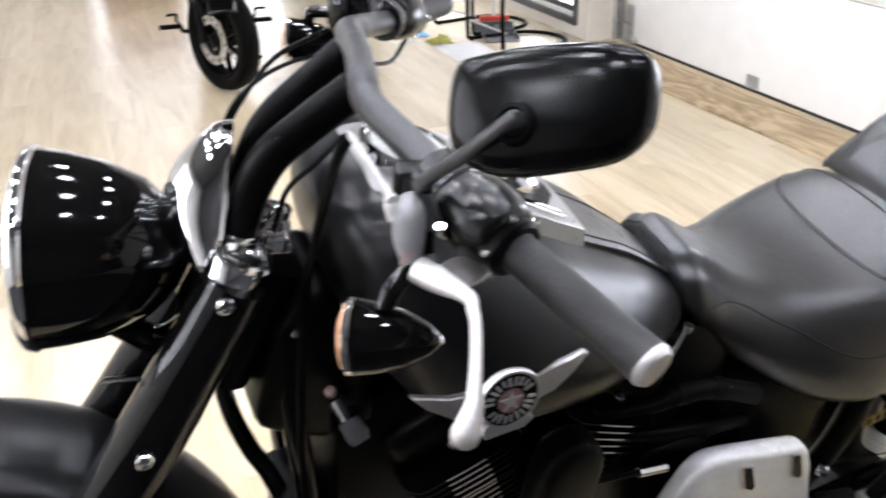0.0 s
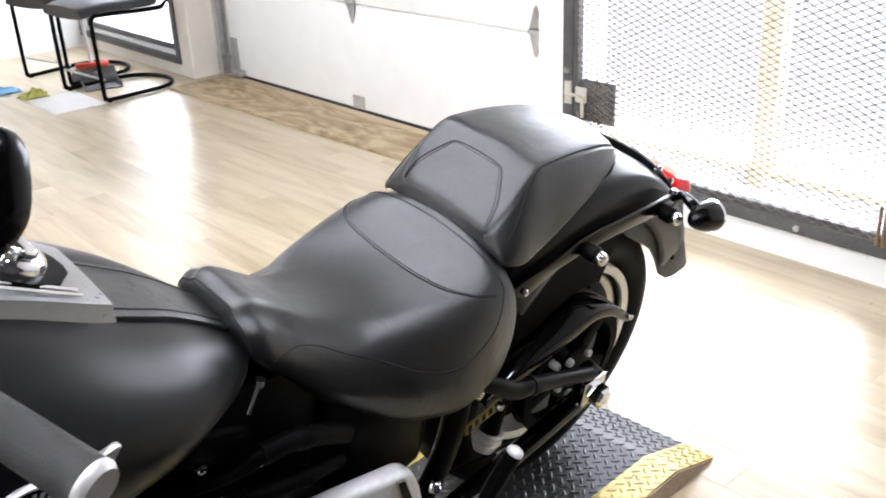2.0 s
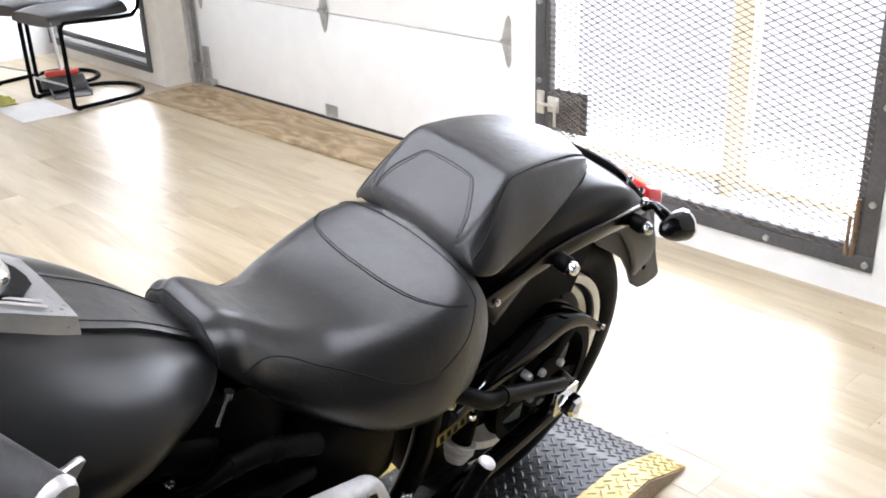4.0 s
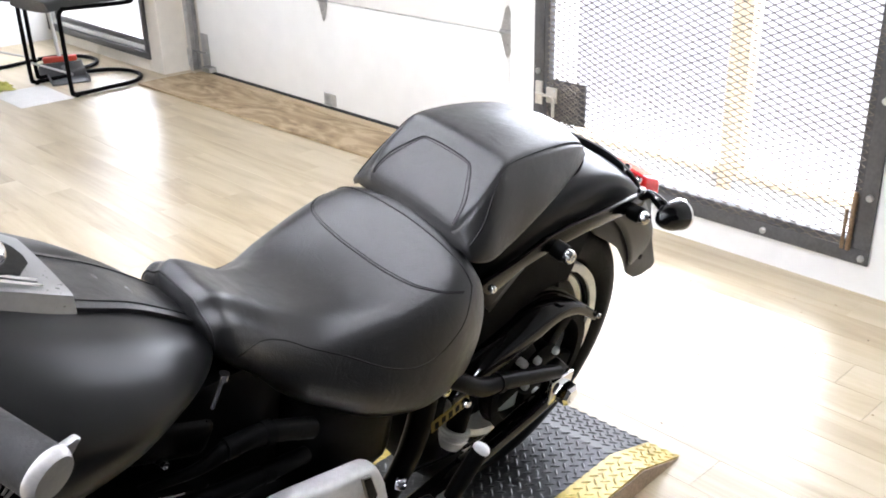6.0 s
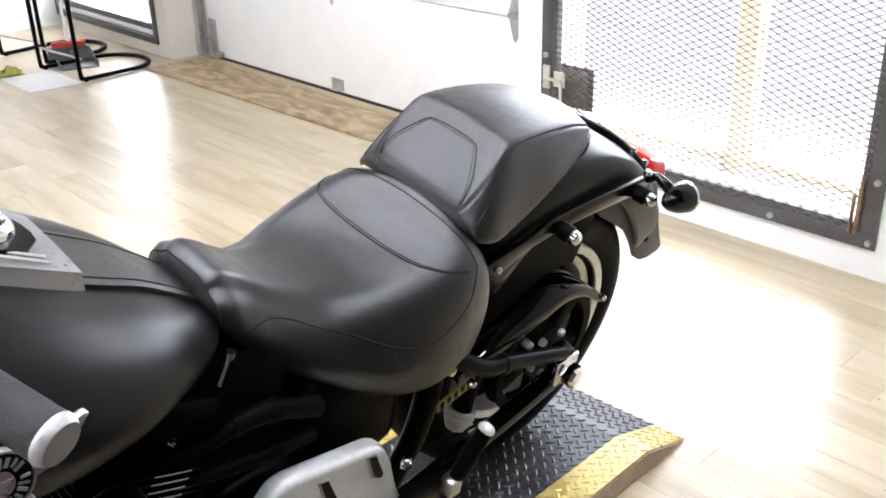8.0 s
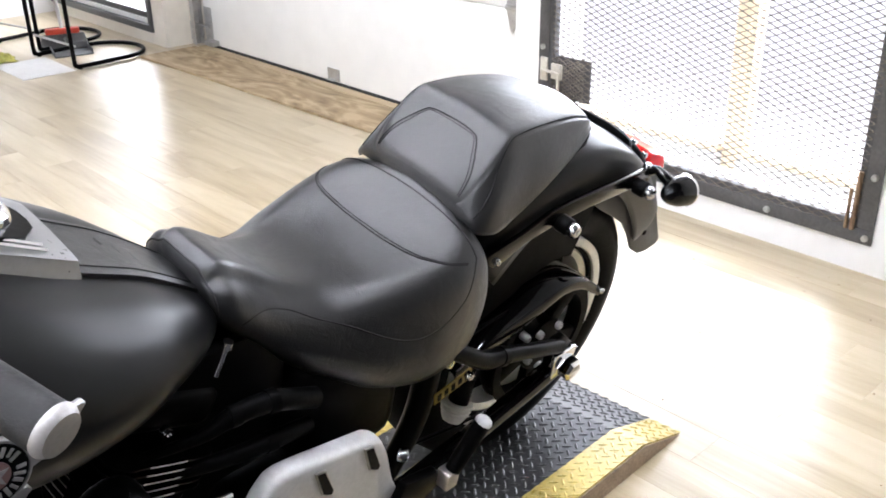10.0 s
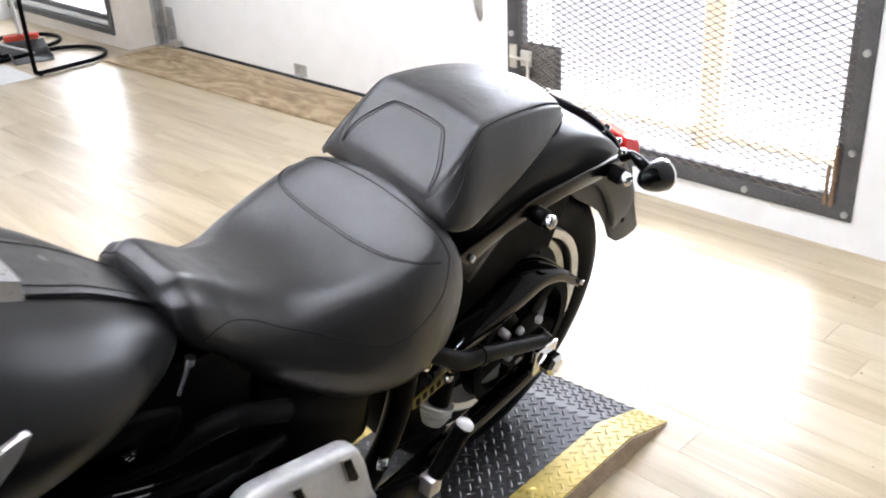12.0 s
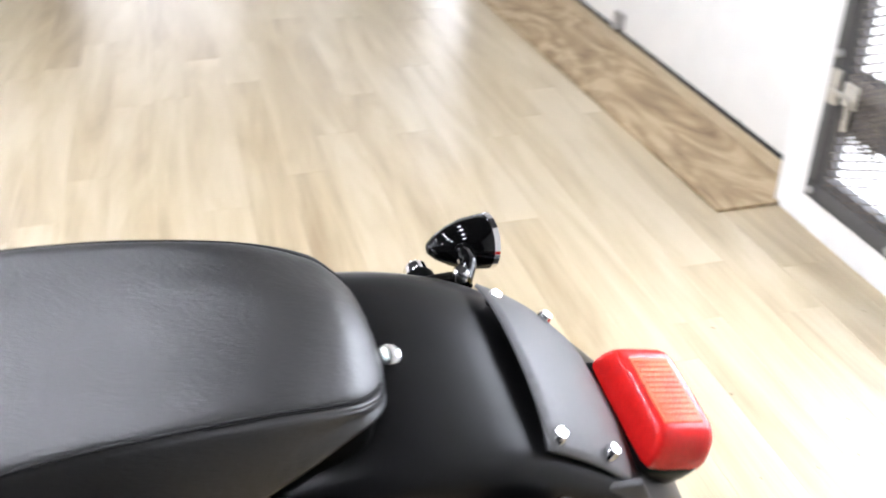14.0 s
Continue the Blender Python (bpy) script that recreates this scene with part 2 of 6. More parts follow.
DARKRED = mat("dark_red_fabric", (0.25, 0.03, 0.03), 0.7, 0, 0.1, 10)


# ---- mesh helpers ----
def finish(name, bm, material, smooth=40):
    me = bpy.data.meshes.new(name)
    bmesh.ops.recalc_face_normals(bm, faces=bm.faces)
    bm.to_mesh(me)
    bm.free()
    me.materials.append(material)
    if smooth:
        me.polygons.foreach_set("use_smooth", [True] * len(me.polygons))
        me.set_sharp_from_angle(angle=radians(smooth))
    return me


def part(name, bm, material, parent, label="", smooth=40):
    """Links a bmesh as one mesh object under a thing or under a part."""
    ob = new(name, finish(name, bm, material, smooth))
    ob.parent = parent
    return tagged(ob, label)


def thing(name, label, category, m=None, group="", kind=""):
    ob = new(name)
    ob.empty_display_size = 0.1
    if m is not None:
        ob.matrix_world = m
    return tagged(ob, label, category, group, kind)


def solo(name, bm, material, label, category, m=None, group="", kind="", smooth=40):
    ob = new(name, finish(name, bm, material, smooth))
    if m is not None:
        ob.matrix_world = m
    return tagged(ob, label, category, group, kind)


def box(lo, hi, bevel=0.0, seg=2, bm=None):
    own = bmesh.new()
    c = [(a + b) / 2 for a, b in zip(lo, hi)]
    s = [b - a for a, b in zip(lo, hi)]
    bmesh.ops.create_cube(own, size=1, matrix=Matrix.Translation(c) @ Matrix.Diagonal((*s, 1)))
    if bevel:
        bmesh.ops.bevel(own, geom=own.edges[:], offset=bevel, segments=seg, affect="EDGES", profile=0.5)
    return merge(bm, own)


def merge(bm, own):
    if bm is None:
        return own
    me = bpy.data.meshes.new("t")
    own.to_mesh(me)
    own.free()
    bm.from_mesh(me)
    bpy.data.meshes.remove(me)
    return bm


def spline(pts, per=6, closed=False):
    """Catmull-Rom through points of any dimension."""
    p = [np.array(q, float) for q in pts]
    n = len(p)
    out = []
    last = n if closed else n - 1
    for i in range(last):
        if closed:
            a, b, c, d = p[i - 1], p[i], p[(i + 1) % n], p[(i + 2) % n]
        else:
            b, c = p[i], p[i + 1]
            a = p[i - 1] if i else 2 * b - c
            d = p[i + 2] if i + 2 < n else 2 * c - b
        for k in range(per):
            t = k / per
            out.append(0.5 * (2 * b + (c - a) * t + (2 * a - 5 * b + 4 * c - d) * t * t + (3 * b - a - 3 * c + d) * t ** 3))
    if not closed:
        out.append(p[-1])
    return out


def tube(pts, r, seg=12, per=6, smooth=True, bm=None, caps=True, flat=1.0):
    """A swept round tube along points; r may be a list, one for each point."""
    rs = list(r) if isinstance(r, (list, tuple)) else [r] * len(pts)
    path = spline([(*q, w) for q, w in zip(pts, rs)], per) if smooth and len(pts) > 2 else [np.array((*q, w), float) for q, w in zip(pts, rs)]
    own = bm if bm is not None else bmesh.new()
    rings = []
    side = None
    for i, q in enumerate(path):
        a, b = path[max(i - 1, 0)][:3], path[min(i + 1, len(path) - 1)][:3]
        d = Vector(b - a).normalized()
        if side is None:
            side = d.orthogonal().normalized()
        else:
            side = (side - d * side.dot(d)).normalized()
        up = d.cross(side)
        rings.append([own.verts.new(Vector(q[:3]) + float(q[3]) * (math.cos(k * 2 * math.pi / seg) * side + flat * math.sin(k * 2 * math.pi / seg) * up)) for k in range(seg)])
    for u, v in zip(rings, rings[1:]):
        for k in range(seg):
            own.faces.new((u[k], u[(k + 1) % seg], v[(k + 1) % seg], v[k]))
    if caps:
        own.faces.new(rings[0][::-1])
        own.faces.new(rings[-1])
    return own


def rod(a, b, r, seg=16, bm=None):
    return tube([a, b], r, seg, 1, False, bm)


def lathe(profile, seg=32, m=None, bm=None, closed=False):
    """Turns (distance along the axis, radius) rows round the local x axis."""
    own = bmesh.new()
    rings = []
    for d, r in profile:
        if r < 1e-6:
            rings.append([own.verts.new((d, 0, 0))])
        else:
            rings.append([own.verts.new((d, r * math.cos(k * 2 * math.pi / seg), r * math.sin(k * 2 * math.pi / seg))) for k in range(seg)])
    pairs = list(zip(rings, rings[1:])) + ([(rings[-1], rings[0])] if closed else [])
    for u, v in pairs:
        for k in range(seg):
            f = [u[k % len(u)], u[(k + 1) % len(u)], v[(k + 1) % len(v)], v[k % len(v)]]
            f = list(dict.fromkeys(f))
            if len(f) > 2:
                own.faces.new(f)
    if not closed:
        for ring in (rings[0], rings[-1]):
            if len(ring) > 2:
                own.faces.new(ring)
    if m is not None:
        own.transform(m)
    return merge(bm, own)


def aim(at, way):
    """The pose that carries the local x axis onto way, at a place."""
    return Matrix.Translation(at) @ Vector(way).to_track_quat("X", "Z").to_matrix().to_4x4()


def grid_surface(sections, pu=6, pv=5, closed=False, ends=True, bm=None):
    """A smooth skin over cross-sections; returns its bmesh and the dense points."""
    dense_v = [spline(s, pv, closed) for s in sections]
    cols = list(zip(*dense_v))
    dense = [spline(c, pu) for c in cols]
    rows = list(zip(*dense))
    own = bm if bm is not None else bmesh.new()
    vs = [[own.verts.new(p) for p in row] for row in rows]
    n = len(vs[0])
    for u, v in zip(vs, vs[1:]):
        for k in range(n if closed else n - 1):
            own.faces.new((u[k], u[(k + 1) % n], v[(k + 1) % n], v[k]))
    if ends:
        own.faces.new(vs[0][::-1])
        own.faces.new(vs[-1])
    return own, rows


def slab(outline, y0, y1, bevel=0.0, seg=2, bm=None):
    """An (x, z) outline given depth along y."""
    own = bmesh.new()
    f = own.faces.new([own.verts.new((x, y0, z)) for x, z in outline])
    r = bmesh.ops.extrude_face_region(own, geom=[f])
    bmesh.ops.translate(own, verts=[v for v in r["geom"] if isinstance(v, bmesh.types.BMVert)], vec=(0, y1 - y0, 0))
    bmesh.ops.recalc_face_normals(own, faces=own.faces)
    if bevel:
        bmesh.ops.bevel(own, geom=own.edges[:], offset=bevel, segments=seg, affect="EDGES", profile=0.5)
    return merge(bm, own)


def bolt(at, way, r=0.009, length=0.012, bm=None):
    return lathe([(0, r), (length * 0.7, r), (length, r * 0.75), (length, r * 0.45), (length * 0.75, r * 0.4), (length * 0.75, 0)], 14, aim(at, way), bm)

# ---- the room ----
XG, XD, XW = 1.487, 1.640, 1.449      # gate wall, garage door, window wall (inner faces)
X0, Y0, Y1, TOP = -5.0, -4.0, 9.0, 3.2


def structure(name, bm, material, label, category, smooth=0):
    return solo(name, bm, material, label, category, kind="structure", smooth=smooth)


structure("wall_gate", box((XG, Y0, 0), (1.70, -0.03, TOP), bm=box((XG, 1.28, 0), (1.70, 1.45, TOP), 0.004, bm=box((XG, -0.03, 0), (1.70, 1.28, 0.13), bm=box((XG, -0.03, 1.95), (1.70, 1.28, TOP))))), WALL, "white painted wall around the mesh gate", "wall")
structure("wall_header", box((XW + 0.01, 1.45, 2.2), (1.70, 4.30, TOP)), WALL, "white painted wall above the garage door", "wall")
structure("wall_window", box((XW, 4.30, 0), (1.70, 4.47, TOP), 0.004, bm=box((XW, 4.47, 0), (1.70, 5.92, 0.11), bm=box((XW, 4.47, 2.05), (1.70, 5.92, TOP), bm=box((XW, 5.92, 0), (1.70, Y1, TOP))))), PILLAR, "cream painted wall and pillar around a window", "wall")
structure("wall_partition", box((0.62, 5.95, 0), (XW, 6.07, TOP)), WALL, "white painted partition wall", "wall")
structure("wall_north", box((X0, Y1, 0), (-1.5, Y1 + 0.12, TOP), bm=box((0.5, Y1, 0), (1.70, Y1 + 0.12, TOP), bm=box((-1.5, Y1, 0), (0.5, Y1 + 0.12, 0.12), bm=box((-1.5, Y1, 2.1), (0.5, Y1 + 0.12, TOP))))), WALL, "white painted end wall with a tall window", "wall")
far_win = thing("window_3", "tall dark-framed window with bright daylight behind", "window", kind="structure")
for x in (-1.5, 0.44):
    part("window_frame", box((x, Y1 + 0.03, 0.18), (x + 0.06, Y1 + 0.08, 2.04), 0.003), GATE, far_win)
for z in (0.12, 2.04):
    part("window_frame", box((-1.5, Y1 + 0.03, z), (0.5, Y1 + 0.08, z + 0.06), 0.003), GATE, far_win)
part("pane", box((-1.439, Y1 + 0.052, 0.181), (0.439, Y1 + 0.058, 2.039)), CLEAR, far_win, smooth=0).visible_shadow = False
structure("backdrop_north", box((-8, 15.0, -0.5), (8.9, 15.1, 6)), OUTSIDE, "bright overcast distance beyond the end wall", "backdrop")
structure("wall_south", box((X0, Y0 - 0.12, 0), (1.70, Y0, TOP)), DARKW, "charcoal painted end wall", "wall")
structure("wall_west", box((X0 - 0.12, Y0, 0), (X0, -0.9, TOP), bm=box((X0 - 0.12, 2.7, 0), (X0, Y1, TOP), bm=box((X0 - 0.12, -0.9, 0), (X0, 2.7, 0.85), bm=box((X0 - 0.12, -0.9, 2.95), (X0, 2.7, TOP))))), WALL, "white painted long wall with a shopfront window", "wall")
shop = thing("window_2", "wide shopfront window with bright daylight behind", "window", kind="structure")
for y0, y1 in ((-0.9, -0.84), (0.87, 0.93), (2.64, 2.7)):
    part("window_frame", box((X0 - 0.08, y0, 0.91), (X0 - 0.03, y1, 2.89), 0.003), GATE, shop)
for z0, z1 in ((0.85, 0.91), (2.89, 2.95)):
    part("window_frame", box((X0 - 0.08, -0.9, z0), (X0 - 0.03, 2.7, z1), 0.003), GATE, shop)
for y0, y1 in ((-0.839, 0.869), (0.931, 2.639)):
    part("pane", box((X0 - 0.058, y0, 0.911), (X0 - 0.052, y1, 2.889)), CLEAR, shop, smooth=0).visible_shadow = False
structure("backdrop_west", box((X0 - 4.0, -9, -0.5), (X0 - 3.9, 12, 6)), OUTSIDE, "bright overcast distance outside the shopfront", "backdrop")
# unseen dark floor, added so reflections in the bike's near side stay dark
structure("dark_floor_sheet", box((X0, Y0, 0.0), (0.1, -0.42, 0.006), 0.002), DARKFLOOR, "unseen dark floor sheet, added to darken reflections in the motorcycle", "carpet")
structure("ceiling", box((X0, Y0, TOP), (1.70, Y1, TOP + 0.1)), CEIL, "charcoal painted ceiling", "ceiling")

# garage door: sections with a shadow joint, seal, hinges, rollers and track
door = thing("door_1", "white sectional garage door, closed, with steel hinges", "garage door", kind="structure")
z = 0.027
while z < 2.2:
    part("door_section", box((XD, 1.452, z), (XD + 0.045, 4.15, min(z + 0.545, 2.199)), 0.006), DOORW, door)
    z += 0.549
part("weather_strip", box((XD - 0.003, 1.452, 0.002), (XD + 0.04, 4.15, 0.026), 0.004), BLACKSEAL, door, "black rubber bottom seal")


def hinge(y, zc, up=0.11):
    h = part("hinge_plate", slab([(0, -up), (0.012, -up * 0.85), (0.034, -0.02), (0.034, 0.02), (0.012, up * 0.85), (0, up), (-0.012, up * 0.85), (-0.034, 0.02), (-0.034, -0.02), (-0.012, -up * 0.85)], 0, 0.004, 0.001, 1), STEEL, door, "galvanised steel hinge")
    h.matrix_world = Matrix.Translation((XD - 0.006, y, zc)) @ Matrix.Rotation(radians(90), 4, "Z")
    part("hinge_knuckle", rod((XD - 0.016, y - 0.038, zc), (XD - 0.016, y + 0.03, zc), 0.011, 10), STEEL, h).matrix_parent_inverse = h.matrix_world.inverted()
    for dz in (-0.055, 0.05):
        part("bolt", bolt((XD - 0.006, y, zc + dz), (-1, 0, 0), 0.006, 0.006), STEEL, h).matrix_parent_inverse = h.matrix_world.inverted()


for yy, zz in ((2.87, 0.584), (1.60, 0.584), (4.08, 0.584), (2.87, 1.133), (1.60, 1.133)):
    hinge(yy, zz)
part("bottom_bracket", box((XD - 0.03, 2.84, 0.038), (XD - 0.001, 2.90, 0.044), 0.002, bm=box((XD - 0.006, 2.82, 0.036), (XD - 0.001, 2.92, 0.098), 0.002)), STEEL, door, "galvanised bottom bracket")
part("corner_bracket", box((XD - 0.006, 4.06, 0.03), (XD - 0.001, 4.14, 0.25), 0.002, bm=box((XD - 0.05, 4.0, 0.03), (XD - 0.002, 4.09, 0.062), 0.004)), STEEL, door, "galvanised corner bracket with roller")
part("roller_stem", rod((XD - 0.03, 4.05, 0.14), (XD - 0.03, 4.20, 0.14), 0.007, 10), STEEL, door)
part("track", slab([(XD - 0.06, 0.02), (XD - 0.005, 0.02), (XD - 0.005, 2.15), (XD - 0.06, 2.15)], 4.205, 4.209, bm=slab([(XD - 0.06, 0.02), (XD - 0.056, 0.02), (XD - 0.056, 2.15), (XD - 0.06, 2.15)], 4.17, 4.205, bm=slab([(XD - 0.009, 0.02), (XD - 0.005, 0.02), (XD - 0.005, 2.15), (XD - 0.009, 2.15)], 4.17, 4.205))), STEEL, door, "galvanised vertical door track")
part("track_bracket", box((XD - 0.065, 4.211, 0.05), (XD + 0.02, 4.216, 0.16), 0.002, bm=box((XD + 0.005, 4.216, 0.05), (XD + 0.012, 4.29, 0.16), 0.002)), STEEL, door)
part("track_bolt", bolt((XD - 0.066, 4.19, 0.1), (-1, 0, 0), 0.007, 0.01), STEEL, door)
structure("trim", box((1.648, 4.152, 0), (1.70, 4.30, 2.2), bm=box((XD - 0.02, 4.262, 0.0), (1.648, 4.298, 2.19), 0.003)), PILLAR, "cream painted timber door jamb", "door jamb")

# mesh gate
gate = thing("security_gate", "dark grey steel gate with expanded metal mesh, bolted over a doorway", "gate")
GY0, GY1, GZ0, GZ1 = -0.066, 1.314, 0.098, 2.0


def bar_frame(name, x0, x1, y0, y1, z0, z1, w, material, parent, label=""):
    part(name, box((x0, y0, z0), (x1, y1, z0 + w), 0.003), material, parent, label)
    part(name, box((x0, y0, z1 - w), (x1, y1, z1), 0.003), material, parent, label)
    part(name, box((x0, y0, z0 + w), (x1, y0 + w, z1 - w), 0.003), material, parent, label)
    part(name, box((x0, y1 - w, z0 + w), (x1, y1, z1 - w), 0.003), material, parent, label)


bar_frame("frame_bar", XG - 0.012, XG - 0.001, GY0, GY1, GZ0, GZ1, 0.05, GATE, gate)
bar_frame("leaf_bar", XG - 0.008, XG + 0.022, GY0 + 0.048, GY1 - 0.048, GZ0 + 0.048, GZ1 - 0.048, 0.027, GATE, gate)
for yy in (-0.045, 0.288, 0.625, 0.962, 1.29):
    part("bolt", bolt((XG - 0.012, yy, 0.121), (-1, 0, 0), 0.011, 0.01), STEEL, gate, "round steel bolt head")
for zz in (0.32, 0.62, 0.92):
    part("bolt", bolt((XG - 0.012, -0.043, zz), (-1, 0, 0), 0.011, 0.01), STEEL, gate)
    part("bolt", bolt((XG - 0.012, 1.29, zz + 0.18), (-1, 0, 0), 0.011, 0.01), STEEL, gate)


def mesh_sheet(y0, y1, z0, z1, x, dw, dh, r):
    """Expanded metal: rows of zigzag strands that meet at flat bonds."""
    bm = bmesh.new()
    rows = int((z1 - z0) / dh)
    cols = int((y1 - y0) / dw)
    for j in range(rows + 1):
        zc = z0 + j * dh
        top, bot = [], []
        for i in range(cols * 4 + 1):
            k = i % 4
            s = (0.5, 0.0, -0.5, 0.0)[k] if j % 2 == 0 else (-0.5, 0.0, 0.5, 0.0)[k]
            yv = y0 + i * dw / 4
            zv = zc + s * dh * 0.97
            th = r * (1.5 if k in (0, 2) else 0.9)
            top.append((bm.verts.new((x + r * (0.8 if k in (0, 2) else -0.2), yv, zv + th)), bm.verts.new((x + r * 1.6, yv, zv + th * 0.6))))
            bot.append((bm.verts.new((x - r * (0.6 if k in (0, 2) else 1.2), yv, zv - th * 0.6)), bm.verts.new((x + r, yv, zv - th))))
        for i in range(len(top) - 1):
            a, b, c, d = top[i], top[i + 1], bot[i], bot[i + 1]
            bm.faces.new((a[0], b[0], b[1], a[1]))
            bm.faces.new((c[0], d[0], b[0], a[0]))
            bm.faces.new((c[1], d[1], d[0], c[0]))
            bm.faces.new((a[1], b[1], d[1], c[1]))
    return bm


part("mesh_panel", mesh_sheet(-0.012, 1.262, 0.15, 1.94, XG - 0.0105, 0.0503, 0.0116, 0.0015), MESH, gate, "expanded metal mesh", 0)
tagged(part("lock_guard", mesh_sheet(1.085, 1.245, 0.305, 0.465, XG - 0.014, 0.0266, 0.0075, 0.0017), MESH, gate, "double mesh patch round the latch", 0), kind="stuff")
part("lock_backing", box((XG + 0.024, 1.083, 0.303), (XG + 0.028, 1.243, 0.467)), GATE, gate)
part("hinge_rod", tube([(XG - 0.016, 0.0, 0.14), (XG - 0.016, -0.001, 0.33)], 0.008, 10, 1, False), RUST, gate, "rusty brown hinge rod")
part("hinge_rod", tube([(XG - 0.016, 0.02, 0.14), (XG - 0.016, 0.019, 0.27)], 0.006, 10, 1, False), RUST, gate, "rusty brown hinge rod")
latch = part("latch", box((XG - 0.022, 1.262, 0.372), (XG - 0.012, 1.296, 0.462), 0.002), BEIGE, gate, "beige latch with bent handle")
part("latch_plate", box((XG - 0.02, 1.19, 0.385), (XG - 0.011, 1.243, 0.445), 0.003), BEIGE, latch)
part("handle", tube([(XG - 0.03, 1.285, 0.415), (XG - 0.034, 1.21, 0.413), (XG - 0.034, 1.196, 0.40), (XG - 0.034, 1.194, 0.335)], 0.0065, 10), BEIGE, latch)
part("latch_screw", bolt((XG - 0.02, 1.20, 0.435), (-1, 0, 0), 0.004, 0.004), STEEL, latch)

# what stands outside the gate
post = thing("door_frame_outside", "tan timber door post and threshold outside the gate", "door frame")
part("post", box((1.93, 0.66, 0.0), (2.0, 0.745, 2.3), 0.004), TANWOOD, post)
part("threshold", box((1.90, -0.8, 0.098), (2.02, 0.655, 0.125), 0.004, bm=box((1.90, 0.75, 0.098), (2.02, 2.2, 0.125), 0.004)), TANWOOD, post)
part("base", box((1.88, -0.8, 0.0), (2.05, 0.655, 0.098), 0.004, bm=box((1.88, 0.75, 0.0), (2.05, 2.2, 0.098), 0.004)), CONCRETE, post)
structure("ground", box((1.70, -9, -0.2), (14, 16, -0.002)), CONCRETE, "pale concrete ground outside", "ground")
structure("backdrop", box((9.0, -9, -0.5), (9.1, 16, 7)), OUTSIDE, "bright overcast distance outside", "backdrop")

# window
win = thing("window_1", "dark-framed shop window with bright daylight behind", "window", kind="structure")
bar_frame("window_frame", XW - 0.016, XW + 0.04, 4.44, 5.95, 0.074, 2.09, 0.042, GATE, win)
bar_frame("inner_frame", XW + 0.02, XW + 0.05, 4.512, 5.878, 0.146, 2.018, 0.036, GATE, win)
bar_frame("white_stop", XW + 0.008, XW + 0.048, 4.483, 5.907, 0.117, 2.047, 0.028, WALL, win, "white glazing stop")
pane = part("pane", box((XW + 0.03, 4.549, 0.183), (XW + 0.036, 5.841, 1.981)), CLEAR, win, smooth=0)
pane.visible_shadow = False

# plywood strip in front of the door
strip = box((1.215, 1.425, 0.001), (1.574, 4.19, 0.013), 0.002)
for v in strip.verts:
    if v.co.x < 1.3:
        v.co.x += 0.08 * (4.19 - v.co.y) / 2.77
solo("plywood_strip", strip, PLY, "worn brown plywood sheet on the floor before the garage door", "plywood", smooth=0)
solo("threshold_board", box((1.576, 1.455, 0.001), (XD - 0.005, 4.15, 0.016), 0.003), TIMBER, "pale bare timber threshold board along the garage door", "board", smooth=0)

# ceiling lights: a grid of small round downlights
lamp0 = thing("ceiling_light", "small round white ceiling downlight, switched on", "lamp", Matrix.Translation((0.05, -1.4, TOP)), "ceiling lights")
part("trim_ring", lathe([(0, 0.115), (0.010, 0.115), (0.014, 0.102), (0.004, 0.092)], 24, Matrix.Translation((0, 0, -0.001)) @ Matrix.Rotation(radians(90), 4, "Y")), STEEL, lamp0)
part("diffuser", lathe([(0.003, 0.0), (0.003, 0.09), (0.006, 0.09), (0.006, 0.0)], 24, Matrix.Translation((0, 0, -0.001)) @ Matrix.Rotation(radians(90), 4, "Y")), LAMPW, lamp0, "glowing diffuser")
for i in range(5):
    for j in range(4):
        if (i, j) != (0, 0):
            copy_thing(lamp0, Matrix.Translation((0.05 - 0.93 * i, -1.4 + 1.07 * j, TOP)))
# six more downlights, unseen, added only to brighten the far floor
for i in range(3):
    for j in range(2):
        copy_thing(lamp0, Matrix.Translation((-1.81 - 0.93 * i, 5.6 + 1.5 * j, TOP)))

# ramp platform of tread plate under the rear wheel
PL = Matrix.Translation((0.0, 0.11, 0)) @ Matrix.Rotation(radians(3.0), 4, "Z")
ramp = thing("tread_plate_ramp", "black diamond tread plate ramp with yellow painted edges", "ramp", PL)
PH, PW, BAND, XE, XC, XF = 0.055, 0.272, 0.085, 0.348, 0.19, -0.72


def ramp_top(y0, y1):
    bm = bmesh.new()
    prof = [(XF, PH), (XC - 0.006, PH), (XC, PH - 0.001), (XC + 0.006, PH - 0.003), (XE, 0.004), (XE, 0.001), (XF, 0.001)]
    a = [bm.verts.new((x, y0, z)) for x, z in prof]
    b = [bm.verts.new((x, y1, z)) for x, z in prof]
    for k in range(len(prof)):
        bm.faces.new((a[k], a[(k + 1) % len(prof)], b[(k + 1) % len(prof)], b[k]))
    bm.faces.new(a[::-1])
    bm.faces.new(b)
    return bm


